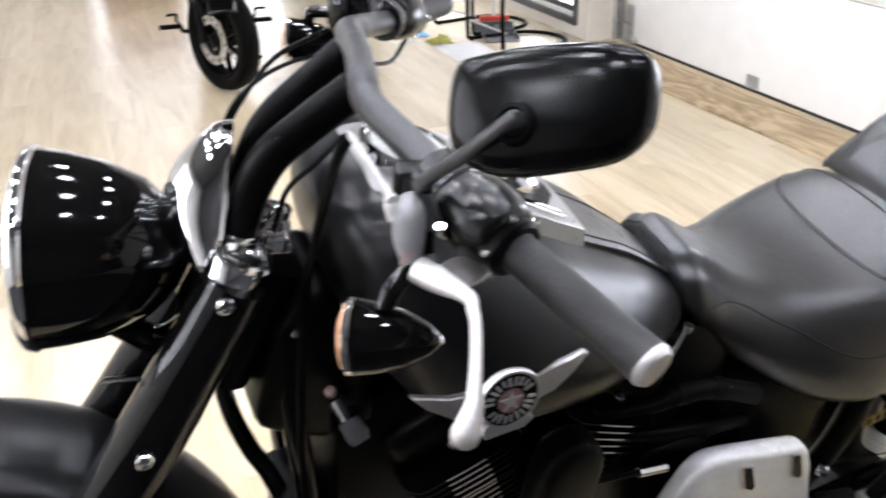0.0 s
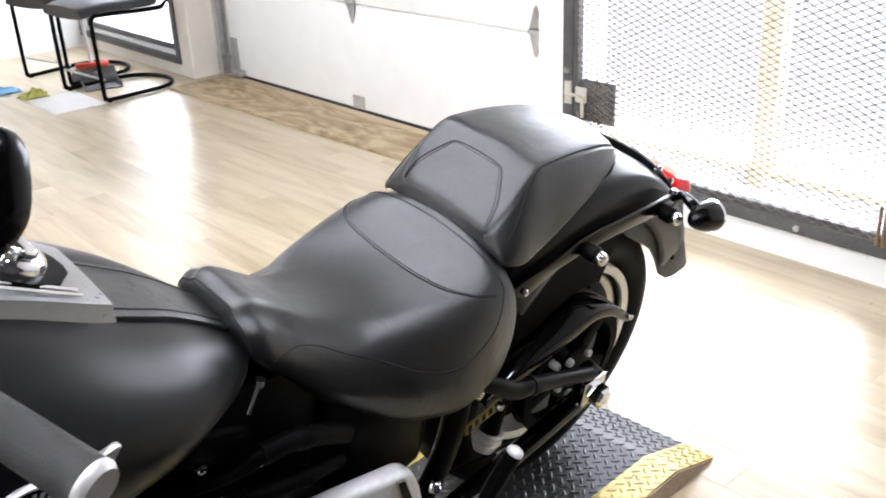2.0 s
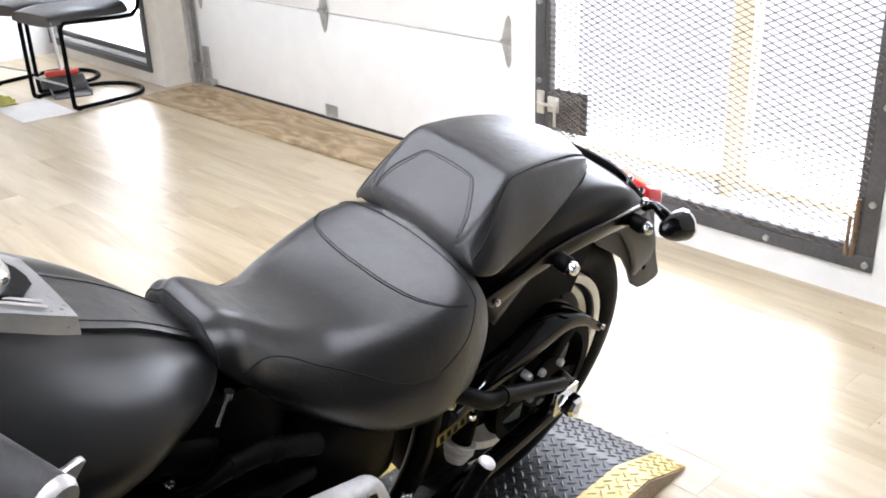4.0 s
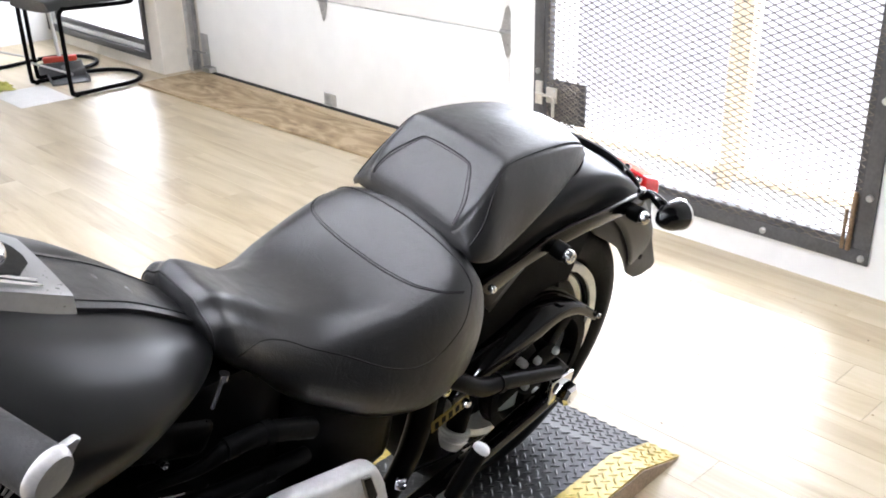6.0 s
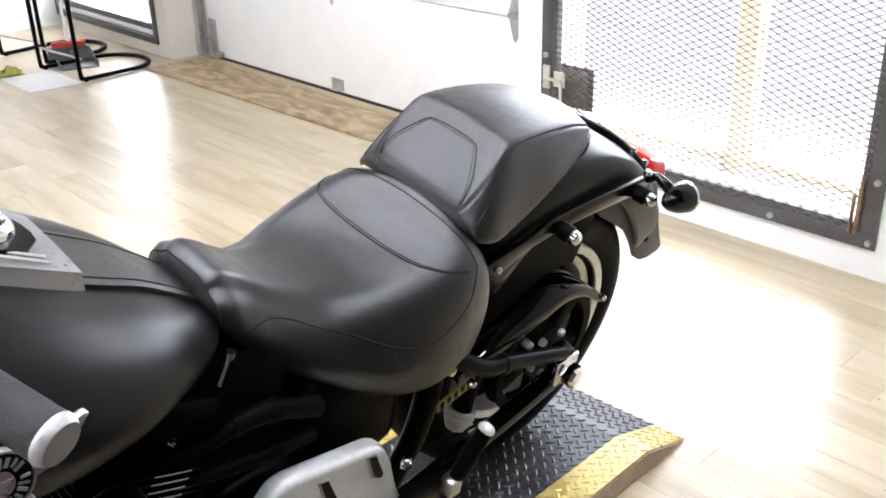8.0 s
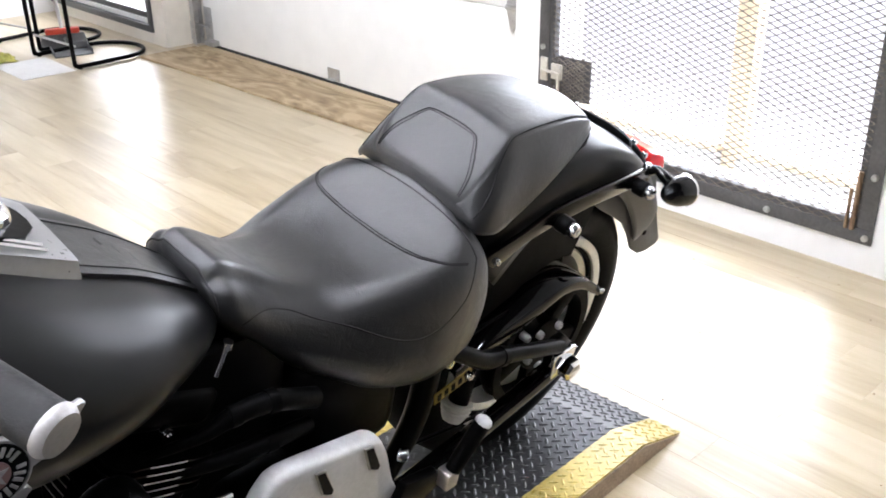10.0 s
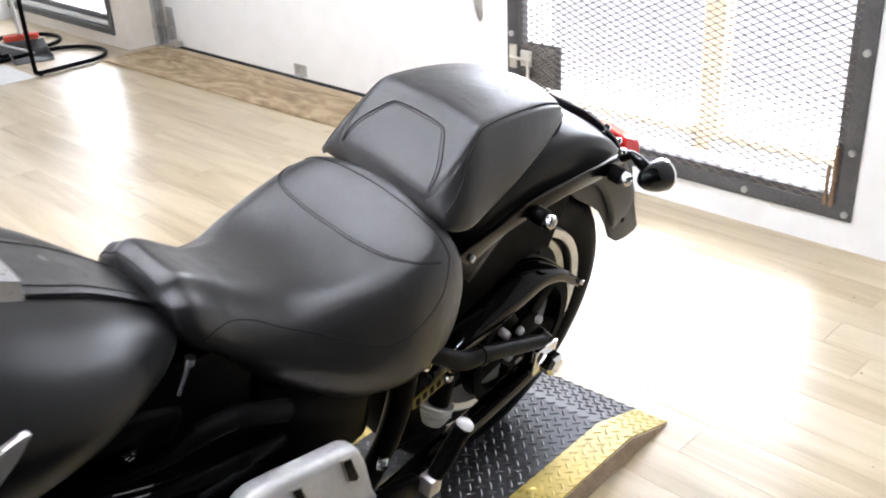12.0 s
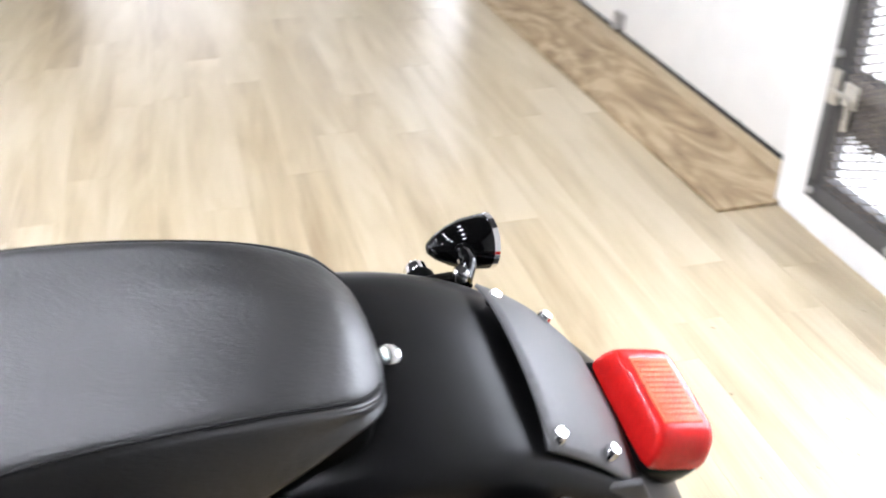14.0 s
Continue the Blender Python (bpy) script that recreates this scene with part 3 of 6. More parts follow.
def lugs(y0, y1, pitch=0.030):
    """Raised lens-shaped lugs in two crossing directions on the flat and on the slope."""
    bm = bmesh.new()
    for x0, x1, slope in ((XF, XC - 0.004, False), (XC + 0.008, XE - 0.006, True)):
        ang = math.atan2(-(PH - 0.006), XE - XC) if slope else 0.0
        n = int((x1 - x0) / pitch * 2)
        for i in range(n + 1):
            xx = x1 - i * pitch / 2
            for j in range(int((y1 - y0) / pitch) + 1):
                yy = y0 + (j + (0.5 if i % 2 else 0.0)) * pitch + 0.006
                if yy > y1 - 0.006 or xx < x0 + 0.01:
                    continue
                zz = PH if not slope else PH - 0.003 + (xx - XC - 0.006) * math.tan(ang) + 0.0005
                d = radians(45) if i % 2 else radians(-45)
                ux, uy = math.cos(d), math.sin(d)
                L, W, H = 0.0125, 0.0034, 0.0022
                c, s = math.cos(ang), math.sin(ang)
                ring = []
                for px, py, pz in ((L, 0, 0), (L * 0.45, W, 0), (-L * 0.45, W, 0), (-L, 0, 0), (-L * 0.45, -W, 0), (L * 0.45, -W, 0), (L * 0.5, 0, H), (-L * 0.5, 0, H)):
                    qx, qy = px * ux - py * uy, px * uy + py * ux
                    ring.append(bm.verts.new((xx + qx * c - pz * s, yy + qy, zz + qx * s + pz * c)))
                a, b, e, f, g, h, t, u = ring
                for face in ((a, b, t), (b, e, u, t), (e, f, u), (f, g, u), (g, h, t, u), (h, a, t)):
                    bm.faces.new(face)
    return bm


top = part("deck", ramp_top(-PW + BAND, PW - BAND), TREAD, ramp, smooth=0)
tagged(part("raised_pattern", lugs(-PW + BAND, PW - BAND), LUG, top, "worn bright raised lugs", 0), kind="stuff")
for y0, y1 in ((-PW, -PW + BAND), (PW - BAND, PW)):
    band = part("yellow_edge", ramp_top(y0 + 0.0002, y1 - 0.0002), TREADY, ramp, "yellow painted edge band", 0)
    tagged(part("raised_pattern", lugs(y0, y1), LUGY, band, "worn yellow raised lugs", 0), kind="stuff")
side = part("side_plate", slab([(XF, 0.001), (XE - 0.004, 0.001), (XC + 0.002, PH - 0.004), (XF, PH - 0.003)], -PW - 0.004, -PW - 0.0005, 0.0008, 1), RAMPSIDE, ramp, "worn grey-brown side plate", 0)

# ---- the motorcycle: x to its rear from the rear axle, y to its right, z up; it leans on its stand ----
BIKE = Matrix.Translation((-0.0096, 0.1041, 0.375)) @ Matrix.Rotation(radians(3.0), 4, "Z") @ Matrix.Rotation(radians(14.0), 4, "X")
bike = thing("motorcycle", "matte black cruiser motorcycle with black leather seats, leaning on its stand", "motorcycle", BIKE)
HEAD = Vector((-1.39, 0, 0.65))
STEER = Matrix.Translation(HEAD) @ Matrix.Rotation(-0.28, 4, Vector((0.515, 0, 0.857))) @ Matrix.Translation(-HEAD)
CROSS = Matrix.Rotation(radians(90), 4, "Z")


def bp(name, bm, material, label="", parent=None, smooth=40):
    return part(name, bm, material, parent or bike, label, smooth)


def fp(name, bm, material, label="", parent=None, smooth=40):
    """A part that turns with the steering."""
    bm.transform(STEER)
    return part(name, bm, material, parent or bike, label, smooth)


def wheel_meshes(r_tyre, half, r_rim, holes=10):
    tyre = lathe([(-half * 0.8, r_rim + 0.005), (-half * 0.93, r_rim + 0.016), (-half, r_rim + 0.045), (-half * 0.98, r_rim + 0.066), (-half * 0.9, r_tyre - 0.024), (-half * 0.72, r_tyre - 0.0105), (-half * 0.4, r_tyre - 0.003), (0, r_tyre),
                  (half * 0.4, r_tyre - 0.003), (half * 0.72, r_tyre - 0.0105), (half * 0.9, r_tyre - 0.024), (half * 0.98, r_rim + 0.066), (half, r_rim + 0.045), (half * 0.93, r_rim + 0.016), (half * 0.8, r_rim + 0.005)], 72, CROSS, closed=True)
    w = half * 0.8
    rim = lathe([(-w, r_rim + 0.004), (-w - 0.006, r_rim), (-w - 0.007, r_rim - 0.006), (-w - 0.003, r_rim - 0.013), (-w + 0.008, r_rim - 0.017), (-w + 0.03, r_rim - 0.023), (-0.02, r_rim - 0.03), (0.02, r_rim - 0.03), (w - 0.03, r_rim - 0.023), (w - 0.008, r_rim - 0.017), (w + 0.003, r_rim - 0.013), (w + 0.007, r_rim - 0.006), (w + 0.006, r_rim), (w, r_rim + 0.004)], 72, CROSS)
    bmesh.ops.delete(rim, geom=[f for f in rim.faces if len(f.verts) > 8], context="FACES_ONLY")
    return tyre, rim


def disc_plate(r0, r1, y0, y1, holes, h0, h1, open_=3, seg=60):
    """A solid wheel disc with round-cornered windows between two radii."""
    bm = bmesh.new()
    radii = [r0, h0, h1, r1]
    per = seg // holes
    top, bot = [], []
    for k in range(seg):
        a = 2 * math.pi * k / seg
        top.append([bm.verts.new((r * math.cos(a), y0, r * math.sin(a))) for r in radii])
        bot.append([bm.verts.new((r * math.cos(a), y1, r * math.sin(a))) for r in radii])
    for k in range(seg):
        n = (k + 1) % seg
        for b in range(3):
            if b == 1 and (k % per) < open_:
                continue
            bm.faces.new((top[k][b], top[n][b], top[n][b + 1], top[k][b + 1]))
            bm.faces.new((bot[k][b], bot[k][b + 1], bot[n][b + 1], bot[n][b]))
    for e in [e for e in bm.edges if len(e.link_faces) == 1]:
        pass
    for k in range(seg):
        n = (k + 1) % seg
        for b in (0, 3):
            bm.faces.new((top[k][b], bot[k][b], bot[n][b], top[n][b]))
        if (k % per) < open_:
            bm.faces.new((top[k][1], top[n][1], bot[n][1], bot[k][1]))
            bm.faces.new((top[k][2], bot[k][2], bot[n][2], top[n][2]))
        if (k % per) == 0:
            bm.faces.new((top[k][1], bot[k][1], bot[k][2], top[k][2]))
        if (k % per) == open_:
            bm.faces.new((top[k][1], top[k][2], bot[k][2], bot[k][1]))
    return bm


# rear wheel
tyre, rim = wheel_meshes(0.327, 0.094, 0.228)
rw = bp("rear_wheel", disc_plate(0.03, 0.202, -0.014, 0.014, 10, 0.118, 0.172), CASTBLK, "black disc wheel with windows", smooth=30)
bp("tyre", tyre, RUBBER, "black rubber tyre", rw)
bp("rim", rim, RIM, "polished alloy rim", rw)
# black plate, added to hide the upper arc of the rim
rim_cover = bmesh.new()
arc = [radians(72 + 6 * k) for k in range(17)]
rim_cover_rows = [[rim_cover.verts.new((r * math.cos(a), y, r * math.sin(a))) for r, y in ((0.196, -0.1), (0.345, -0.1), (0.345, -0.096), (0.196, -0.096))] for a in arc]
for u, v in zip(rim_cover_rows, rim_cover_rows[1:]):
    for k in range(4):
        rim_cover.faces.new((u[k], u[(k + 1) % 4], v[(k + 1) % 4], v[k]))
rim_cover.faces.new(rim_cover_rows[0])
rim_cover.faces.new(rim_cover_rows[-1][::-1])
bp("rim_cover_plate", rim_cover, CASTBLK, "black plate inside the rear fender, added to hide the upper rim", smooth=30)
bp("rim_lip", lathe([(-0.084, 0.232), (-0.0915, 0.2305), (-0.0925, 0.223), (-0.0895, 0.2125), (-0.08, 0.2115), (-0.08, 0.229)], 72, CROSS, closed=True), RIM, "broad polished rim lip", rw)
bp("rim_groove", lathe([(-0.084, 0.2125), (-0.082, 0.2045), (-0.06, 0.2015), (-0.06, 0.2085)], 72, CROSS, closed=True), CASTBLK, "black groove inside the rim lip", rw)
bp("rim_step", lathe([(-0.074, 0.2042), (-0.076, 0.199), (-0.07, 0.187), (-0.03, 0.184), (-0.03, 0.2)], 72, CROSS, closed=True), RIM, "polished inner step of the rim", rw)
bp("hub", lathe([(-0.12, 0.0), (-0.12, 0.028), (-0.1, 0.04), (-0.032, 0.055), (0.032, 0.055), (0.1, 0.04), (0.12, 0.0)], 24, CROSS), SATIN, "", rw)
pulley = bp("belt_pulley", lathe([(-0.128, 0.126), (-0.128, 0.148), (-0.123, 0.15), (-0.121, 0.142), (-0.098, 0.142), (-0.096, 0.15), (-0.092, 0.148), (-0.092, 0.126)], 60, CROSS, closed=True), CASTBLK, "black toothed belt pulley")
for k in range(5):
    a = k * 2 * math.pi / 5 + 0.3
    bp("pulley_spoke", box((0.03, -0.122, -0.02), (0.135, -0.1, 0.02), 0.005), CASTBLK, "", pulley).matrix_local = Matrix.Rotation(a, 4, "Y")
    bp("pulley_bolt", bolt((0.052 * math.cos(a + 0.6), -0.13, 0.052 * math.sin(a + 0.6)), (0, -1, 0), 0.009, 0.011), STEEL, "", pulley)
bp("pulley_hub", lathe([(-0.135, 0.0), (-0.135, 0.03), (-0.128, 0.062), (-0.095, 0.062), (-0.095, 0.0)], 24, CROSS), CASTBLK, "", pulley)
bp("drive_belt", tube([(0.1, -0.11, 0.116), (0.0, -0.11, 0.153), (-0.3, -0.11, 0.118), (-0.62, -0.11, 0.07)], 0.004, 6, 6, True, None, True, 3.2), RUBBER, "black drive belt")
bp("drive_belt", tube([(0.06, -0.11, -0.143), (-0.02, -0.11, -0.152), (-0.3, -0.11, -0.105), (-0.62, -0.11, -0.02)], 0.004, 6, 6, True, None, True, 3.2), RUBBER, "black drive belt")
# belt guard: a curved channel over the belt with a rounded tail
sec = []
for x, zc, w in ((-0.30, 0.09, 0.010), (-0.21, 0.117, 0.016), (-0.137, 0.132, 0.017), (-0.065, 0.147, 0.0165), (0.002, 0.162, 0.0165), (0.062, 0.149, 0.0165), (0.11, 0.118, 0.0165), (0.14, 0.096, 0.014)):
    sec.append([(x, -0.134, zc), (x, -0.135, zc + 0.003), (x, -0.139, zc + 0.004), (x, -0.144, zc + 0.002), (x + w * 0.2, -0.146, zc - w), (x + w * 0.25, -0.143, zc - w * 1.4), (x + w * 0.2, -0.139, zc - w), (x, -0.137, zc - 0.004)])
bp("belt_guard", grid_surface(sec, 4, 2, True)[0], STRUT, "dark steel belt guard")
bp("guard_screw", bolt((0.142, -0.147, 0.092), (0.3, -1, 0), 0.006, 0.006), CHROME)
sec = []
for x, zc, up in ((-0.30, 0.09, 0.0), (-0.21, 0.12, 0.014), (-0.13, 0.136, 0.024), (-0.06, 0.152, 0.026), (0.005, 0.167, 0.014), (0.065, 0.153, 0.006), (0.135, 0.104, 0.0)):
    sec.append([(x, -0.142, zc), (x, -0.12, zc + up * 0.6), (x, -0.086, zc + up), (x, -0.084, zc + up - 0.004), (x, -0.12, zc + up * 0.6 - 0.005), (x, -0.141, zc - 0.005)])
bp("guard_top", grid_surface(sec, 4, 2, True)[0], GLOSS, "gloss black top of the belt guard")
# swing arm, axle carrier and nut
bp("swing_arm_tube", tube([(-0.43, -0.17, 0.235), (-0.36, -0.185, 0.2), (-0.29, -0.19, 0.152), (-0.22, -0.19, 0.13), (-0.03, -0.185, 0.052)], [0.014, 0.0155, 0.0175, 0.016, 0.0145]), SATIN, "black swing arm tube")
bp("swing_arm_clamp", rod((-0.247, -0.19, 0.139), (-0.232, -0.19, 0.133), 0.019, 16), SATIN)
bp("swing_arm_tube", tube([(-0.02, -0.175, -0.02), (-0.16, -0.175, -0.055), (-0.36, -0.17, -0.10), (-0.5, -0.16, -0.13)], [0.02, 0.019, 0.02, 0.024], flat=1.5), GLOSS, "gloss black lower swing arm tube")
carrier = bp("axle_carrier", slab([(-0.05, 0.07), (-0.02, 0.075), (0.03, 0.025), (0.03, -0.03), (-0.03, -0.045), (-0.05, -0.03)], -0.184, -0.166, 0.004), SATIN, "black axle carrier")
bp("axle_block", box((-0.055, -0.2, -0.02), (0.012, -0.184, 0.044), 0.004), CHROME, "square chrome axle plate", carrier)
bp("axle_nut", lathe([(0, 0.0), (0, 0.025), (0.022, 0.025), (0.028, 0.018), (0.028, 0.0)], 6, aim((-0.02, -0.2, 0.01), (0, -1, 0))), CHROME, "chrome axle nut", carrier)
bp("frame_bolt", bolt((-0.325, -0.185, 0.135), (0, -1, 0), 0.008, 0.012), CHROME)
bp("frame_bolt", bolt((-0.1, -0.135, 0.08), (0, -1, 0), 0.009, 0.02), ALLOY)
bp("frame_leg", tube([(-0.40, -0.14, 0.27), (-0.385, -0.145, 0.16), (-0.40, -0.145, 0.02), (-0.46, -0.14, -0.12)], [0.02, 0.023, 0.022, 0.02], 14), SATIN, "black frame leg behind the oil tank")

# rear fender: arched skin with rounded shoulders and a tail that tapers to the strut
sec = []
for deg, rt, hw, skirt in ((20, 0.436, 0.1, 0.06), (28, 0.434, 0.115, 0.115), (40, 0.428, 0.122, 0.112), (55, 0.434, 0.126, 0.105), (70, 0.450, 0.128, 0.1), (85, 0.460, 0.13, 0.1), (100, 0.464, 0.13, 0.1), (115, 0.464, 0.13, 0.11), (132, 0.46, 0.13, 0.12)):
    a = radians(deg)
    row = []
    for y, dr in ((-1.0, skirt), (-1.0, skirt * 0.62), (-0.985, 0.042), (-0.9, 0.017), (-0.66, 0.005), (-0.3, 0.0005), (0, 0), (0.3, 0.0005), (0.66, 0.005), (0.9, 0.017), (0.985, 0.042), (1.0, skirt * 0.62), (1.0, skirt)):
        row.append(((rt - dr) * math.cos(a), y * hw, (rt - dr) * math.sin(a)))
    sec.append(row)
fender, _ = grid_surface(sec, 5, 3, ends=False)
ob = bp("rear_fender", fender, MATTE, "matte black rear fender")
mod = ob.modifiers.new("thick", "SOLIDIFY")
mod.thickness, mod.offset = 0.003, -1
tail = bp("fender_tail", slab([(0.05, 0.335), (0.19, 0.345), (0.285, 0.33), (0.33, 0.235), (0.378, 0.155), (0.408, 0.107), (0.40, 0.095), (0.36, 0.09), (0.325, 0.096), (0.29, 0.12), (0.255, 0.17), (0.215, 0.215), (0.165, 0.25), (0.1, 0.29)], -0.113, -0.104, 0.003), FENDGREY, "textured grey inner fender tail")
for x, z in ((0.318, 0.182), (0.322, 0.155)):
    bp("tail_hole", lathe([(0, 0.0), (0, 0.006), (0.002, 0.006), (0.002, 0.0)], 12, aim((x, -0.1135, z), (0, -1, 0))), RUBBER, "", tail)
# struts with bolts
for s in (-1, 1):
    low = [(-0.30, 0.345), (-0.27, 0.318), (-0.24, 0.319), (-0.18, 0.34), (-0.10, 0.35), (0.0, 0.352), (0.19, 0.345)]
    high = [(0.198, 0.362), (0.185, 0.380), (0.04, 0.384), (-0.06, 0.386), (-0.13, 0.382), (-0.2, 0.363), (-0.27, 0.352)]
    y = 0.142 * s
    st = bp("fender_strut", slab(low + high, y - 0.005, y + 0.005, 0.002), STRUT, "dark polished steel fender strut")
    for x, z, r in ((-0.095, 0.352, 0.0135), (0.147, 0.352, 0.0135), (-0.264, 0.331, 0.007)):
        o = 0.147 * s
        if r > 0.01:
            bp("bolt_collar", lathe([(0, 0.017), (0.022, 0.017), (0.026, 0.0145), (0.026, 0.0)], 20, aim((x, o, z), (0, s, 0))), SATIN, "", st)
            o += 0.026 * s
        bp("strut_bolt", bolt((x, o, z), (0, s, 0), r, r * 1.1), CHROME, "chrome strut bolt", st)
    # turn signal on its stalk
    c = Vector((0.204 + 0.006 * s, 0.208 * s, 0.353))
    sm_ = aim(c, (1, 0.06 * s, -0.1)) @ Matrix.Scale(0.86, 4)
    sig = bp("rear_turn_signal", lathe([(-0.052, 0.0), (-0.05, 0.007), (-0.04, 0.016), (-0.022, 0.026), (0.0, 0.0335), (0.022, 0.0362), (0.03, 0.0366)], 28, sm_), GLOSS, "gloss black bullet turn signal")
    bp("trim_ring", lathe([(0.0285, 0.0373), (0.036, 0.0376), (0.038, 0.035), (0.032, 0.032)], 28, sm_), CHROME, "", sig)
    bp("lens", lathe([(0.031, 0.031), (0.037, 0.03), (0.043, 0.022), (0.045, 0.0)], 28, sm_), CLEARLENS, "pale clear lens", sig)
    bp("stalk", tube([(0.185, 0.142 * s, 0.372), (0.196, 0.155 * s, 0.376), (0.2, 0.17 * s, 0.37), (0.203, 0.19 * s, 0.36)], [0.012, 0.009, 0.011, 0.013], 12), GLOSS, "", sig)
    bp("stalk_base", lathe([(0, 0.009), (0.008, 0.009), (0.012, 0.006), (0.012, 0)], 16, aim((0.182, 0.14 * s, 0.376), (0, 0, 1))), CHROME, "", sig)
# plate mount and tail light
sec = []
for deg in (66.5, 62, 57, 52, 48):
    a = radians(deg)
    R0 = 0.440 + 0.0015 * (deg - 52)
    row = [((R0 - 0.015 * (abs(y) / 0.1) ** 3) * math.cos(a), y, (R0 - 0.015 * (abs(y) / 0.1) ** 3) * math.sin(a)) for y in (-0.101, -0.075, -0.03, 0.03, 0.07, 0.095)]
    sec.append(row)
mount, _ = grid_surface(sec, 3, 3, ends=False)
mo = bp("plate_mount", mount, MOUNTGREY, "curved grey plate mount on the fender")
mod = mo.modifiers.new("thick", "SOLIDIFY")
mod.thickness, mod.offset = 0.004, 0
for deg in (64.5, 54.5):
    for y in (-0.088, 0.08):
        a = radians(deg)
        bp("mount_bolt", lathe([(-0.012, 0.004), (0.002, 0.004), (0.002, 0.008), (0.008, 0.008), (0.013, 0.006), (0.013, 0)], 12, aim(((0.431 + 0.0010 * (deg - 52)) * math.cos(a), y, (0.431 + 0.0010 * (deg - 52)) * math.sin(a)), (math.cos(a), 0, math.sin(a)))), CHROME, "chrome mount bolt", mo)
TL = Matrix.Translation((0.344, -0.012, 0.268)) @ Matrix.Rotation(radians(18), 4, "Y")


def tail_shape(steps):
    rows = []
    for h, lx, ly in steps:
        rows.append([(lx * a, ly * b, h) for a, b in ((-1, -0.72), (-0.94, -0.92), (-0.74, -1), (0, -1.02), (0.74, -1), (0.94, -0.9), (1, -0.7), (1.02, 0), (1, 0.7), (0.94, 0.9), (0.74, 1), (0, 1.02), (-0.74, 1), (-0.94, 0.92), (-1, 0.72), (-1.01, 0))])
    return rows


base = grid_surface(tail_shape([(-0.03, 0.036, 0.06), (-0.005, 0.044, 0.067), (0.014, 0.047, 0.07), (0.018, 0.044, 0.066)]), 2, 2, True)[0]
base.transform(TL @ Matrix.Translation((-0.01, 0, 0)))
tl = bp("tail_light", base, SATIN, "red tail light on a black base")
lens = grid_surface(tail_shape([(0.012, 0.048, 0.069), (0.022, 0.0485, 0.069), (0.04, 0.046, 0.064), (0.052, 0.042, 0.057), (0.057, 0.036, 0.046), (0.058, 0.02, 0.025)]), 3, 2, True)[0]
lens.transform(TL @ Matrix.Translation((-0.0015, 0, 0)) @ Matrix.Diagonal((0.86, 1, 1, 1)))
bp("lens", lens, REDLENS, "glossy red lens", tl)
ins = box((-0.029, -0.044, 0.0565), (0.022, 0.04, 0.0592), 0.0012)
ins.transform(TL)
bp("reflector", ins, REDIN, "orange-red reflector", tl)
for k in range(11):
    fl = tube([(-0.025, -0.034 + 0.0068 * k, 0.0592), (0.018, -0.034 + 0.0068 * k, 0.0592)], 0.0013, 6, 1, False)
    fl.transform(TL)
    bp("lens_flute", fl, REDIN, "", tl)
bp("seat_knob", lathe([(0, 0.004), (0.006, 0.004), (0.006, 0.012), (0.01, 0.0145), (0.016, 0.014), (0.02, 0.01), (0.021, 0)], 20, aim((0.06, -0.004, 0.446), (0.13, 0, 1)) @ Matrix.Scale(0.8, 4)), CHROME, "chrome seat knob")


# seats
def seat_section(x, w, low, edge, mid, kind):
    h = edge - low
    if kind == "solo":
        q = min(1.0, max(0.0, (x + 0.60) / 0.2))
        box_ = [(0.86, -0.02), (0.965, 0.1), (1.0, 0.35), (0.98, 0.62), (0.9, 0.84), (0.735, 0.965)]
        dome = [(0.84, -0.02), (0.955, 0.1), (1.0, 0.33), (0.96, 0.56), (0.84, 0.78), (0.64, 0.92)]
        half = [(w * (q * a[0] + (1 - q) * b[0]), low + h * (q * a[1] + (1 - q) * b[1])) for a, b in zip(box_, dome)]
        half += [(w * 0.47, q * (edge * 0.55 + mid * 0.45) + (1 - q) * (mid - 0.02 * h)), (w * 0.23, q * (mid * 0.85 + edge * 0.15) + (1 - q) * (mid - 0.004 * h))]
    else:
        k = 1 - 0.14 * min(1.0, max(0.0, (x + 0.1) / 0.1))
        half = [(w * 0.97 * k, low - 0.004), (w * k, low + 0.12 * h), (w * (0.925 * k), low + 0.5 * h), (w * 0.775, low + 0.88 * h), (w * 0.725, edge - 0.003), (w * 0.65, edge + 0.004), (w * 0.4, (edge + 2 * mid) / 3), (w * 0.2, mid - 0.001)]
    return [(x, -y, z) for y, z in half] + [(x, 0, mid)] + [(x, y, z) for y, z in reversed(half)]


SOLO = [(-0.790, 0.055, 0.425, 0.442, 0.448), (-0.783, 0.085, 0.398, 0.452, 0.460), (-0.762, 0.103, 0.376, 0.458, 0.468), (-0.735, 0.107, 0.350, 0.444, 0.455), (-0.70, 0.112, 0.312, 0.417, 0.430), (-0.66, 0.128, 0.274, 0.395, 0.404), (-0.60, 0.155, 0.232, 0.382, 0.384), (-0.53, 0.182, 0.195, 0.388, 0.376),
        (-0.45, 0.198, 0.173, 0.398, 0.384), (-0.395, 0.200, 0.176, 0.406, 0.404), (-0.362, 0.195, 0.178, 0.415, 0.423), (-0.337, 0.188, 0.186, 0.415, 0.437), (-0.318, 0.180, 0.2, 0.403, 0.430), (-0.302, 0.170, 0.22, 0.377, 0.402), (-0.289, 0.154, 0.25, 0.34, 0.357), (-0.283, 0.13, 0.275, 0.315, 0.325)]
sm, srows = grid_surface([seat_section(*s, "solo") for s in SOLO], 6, 4)
seat = bp("rider_seat", sm, LEATHER, "black leather rider seat with stitched panels", smooth=60)
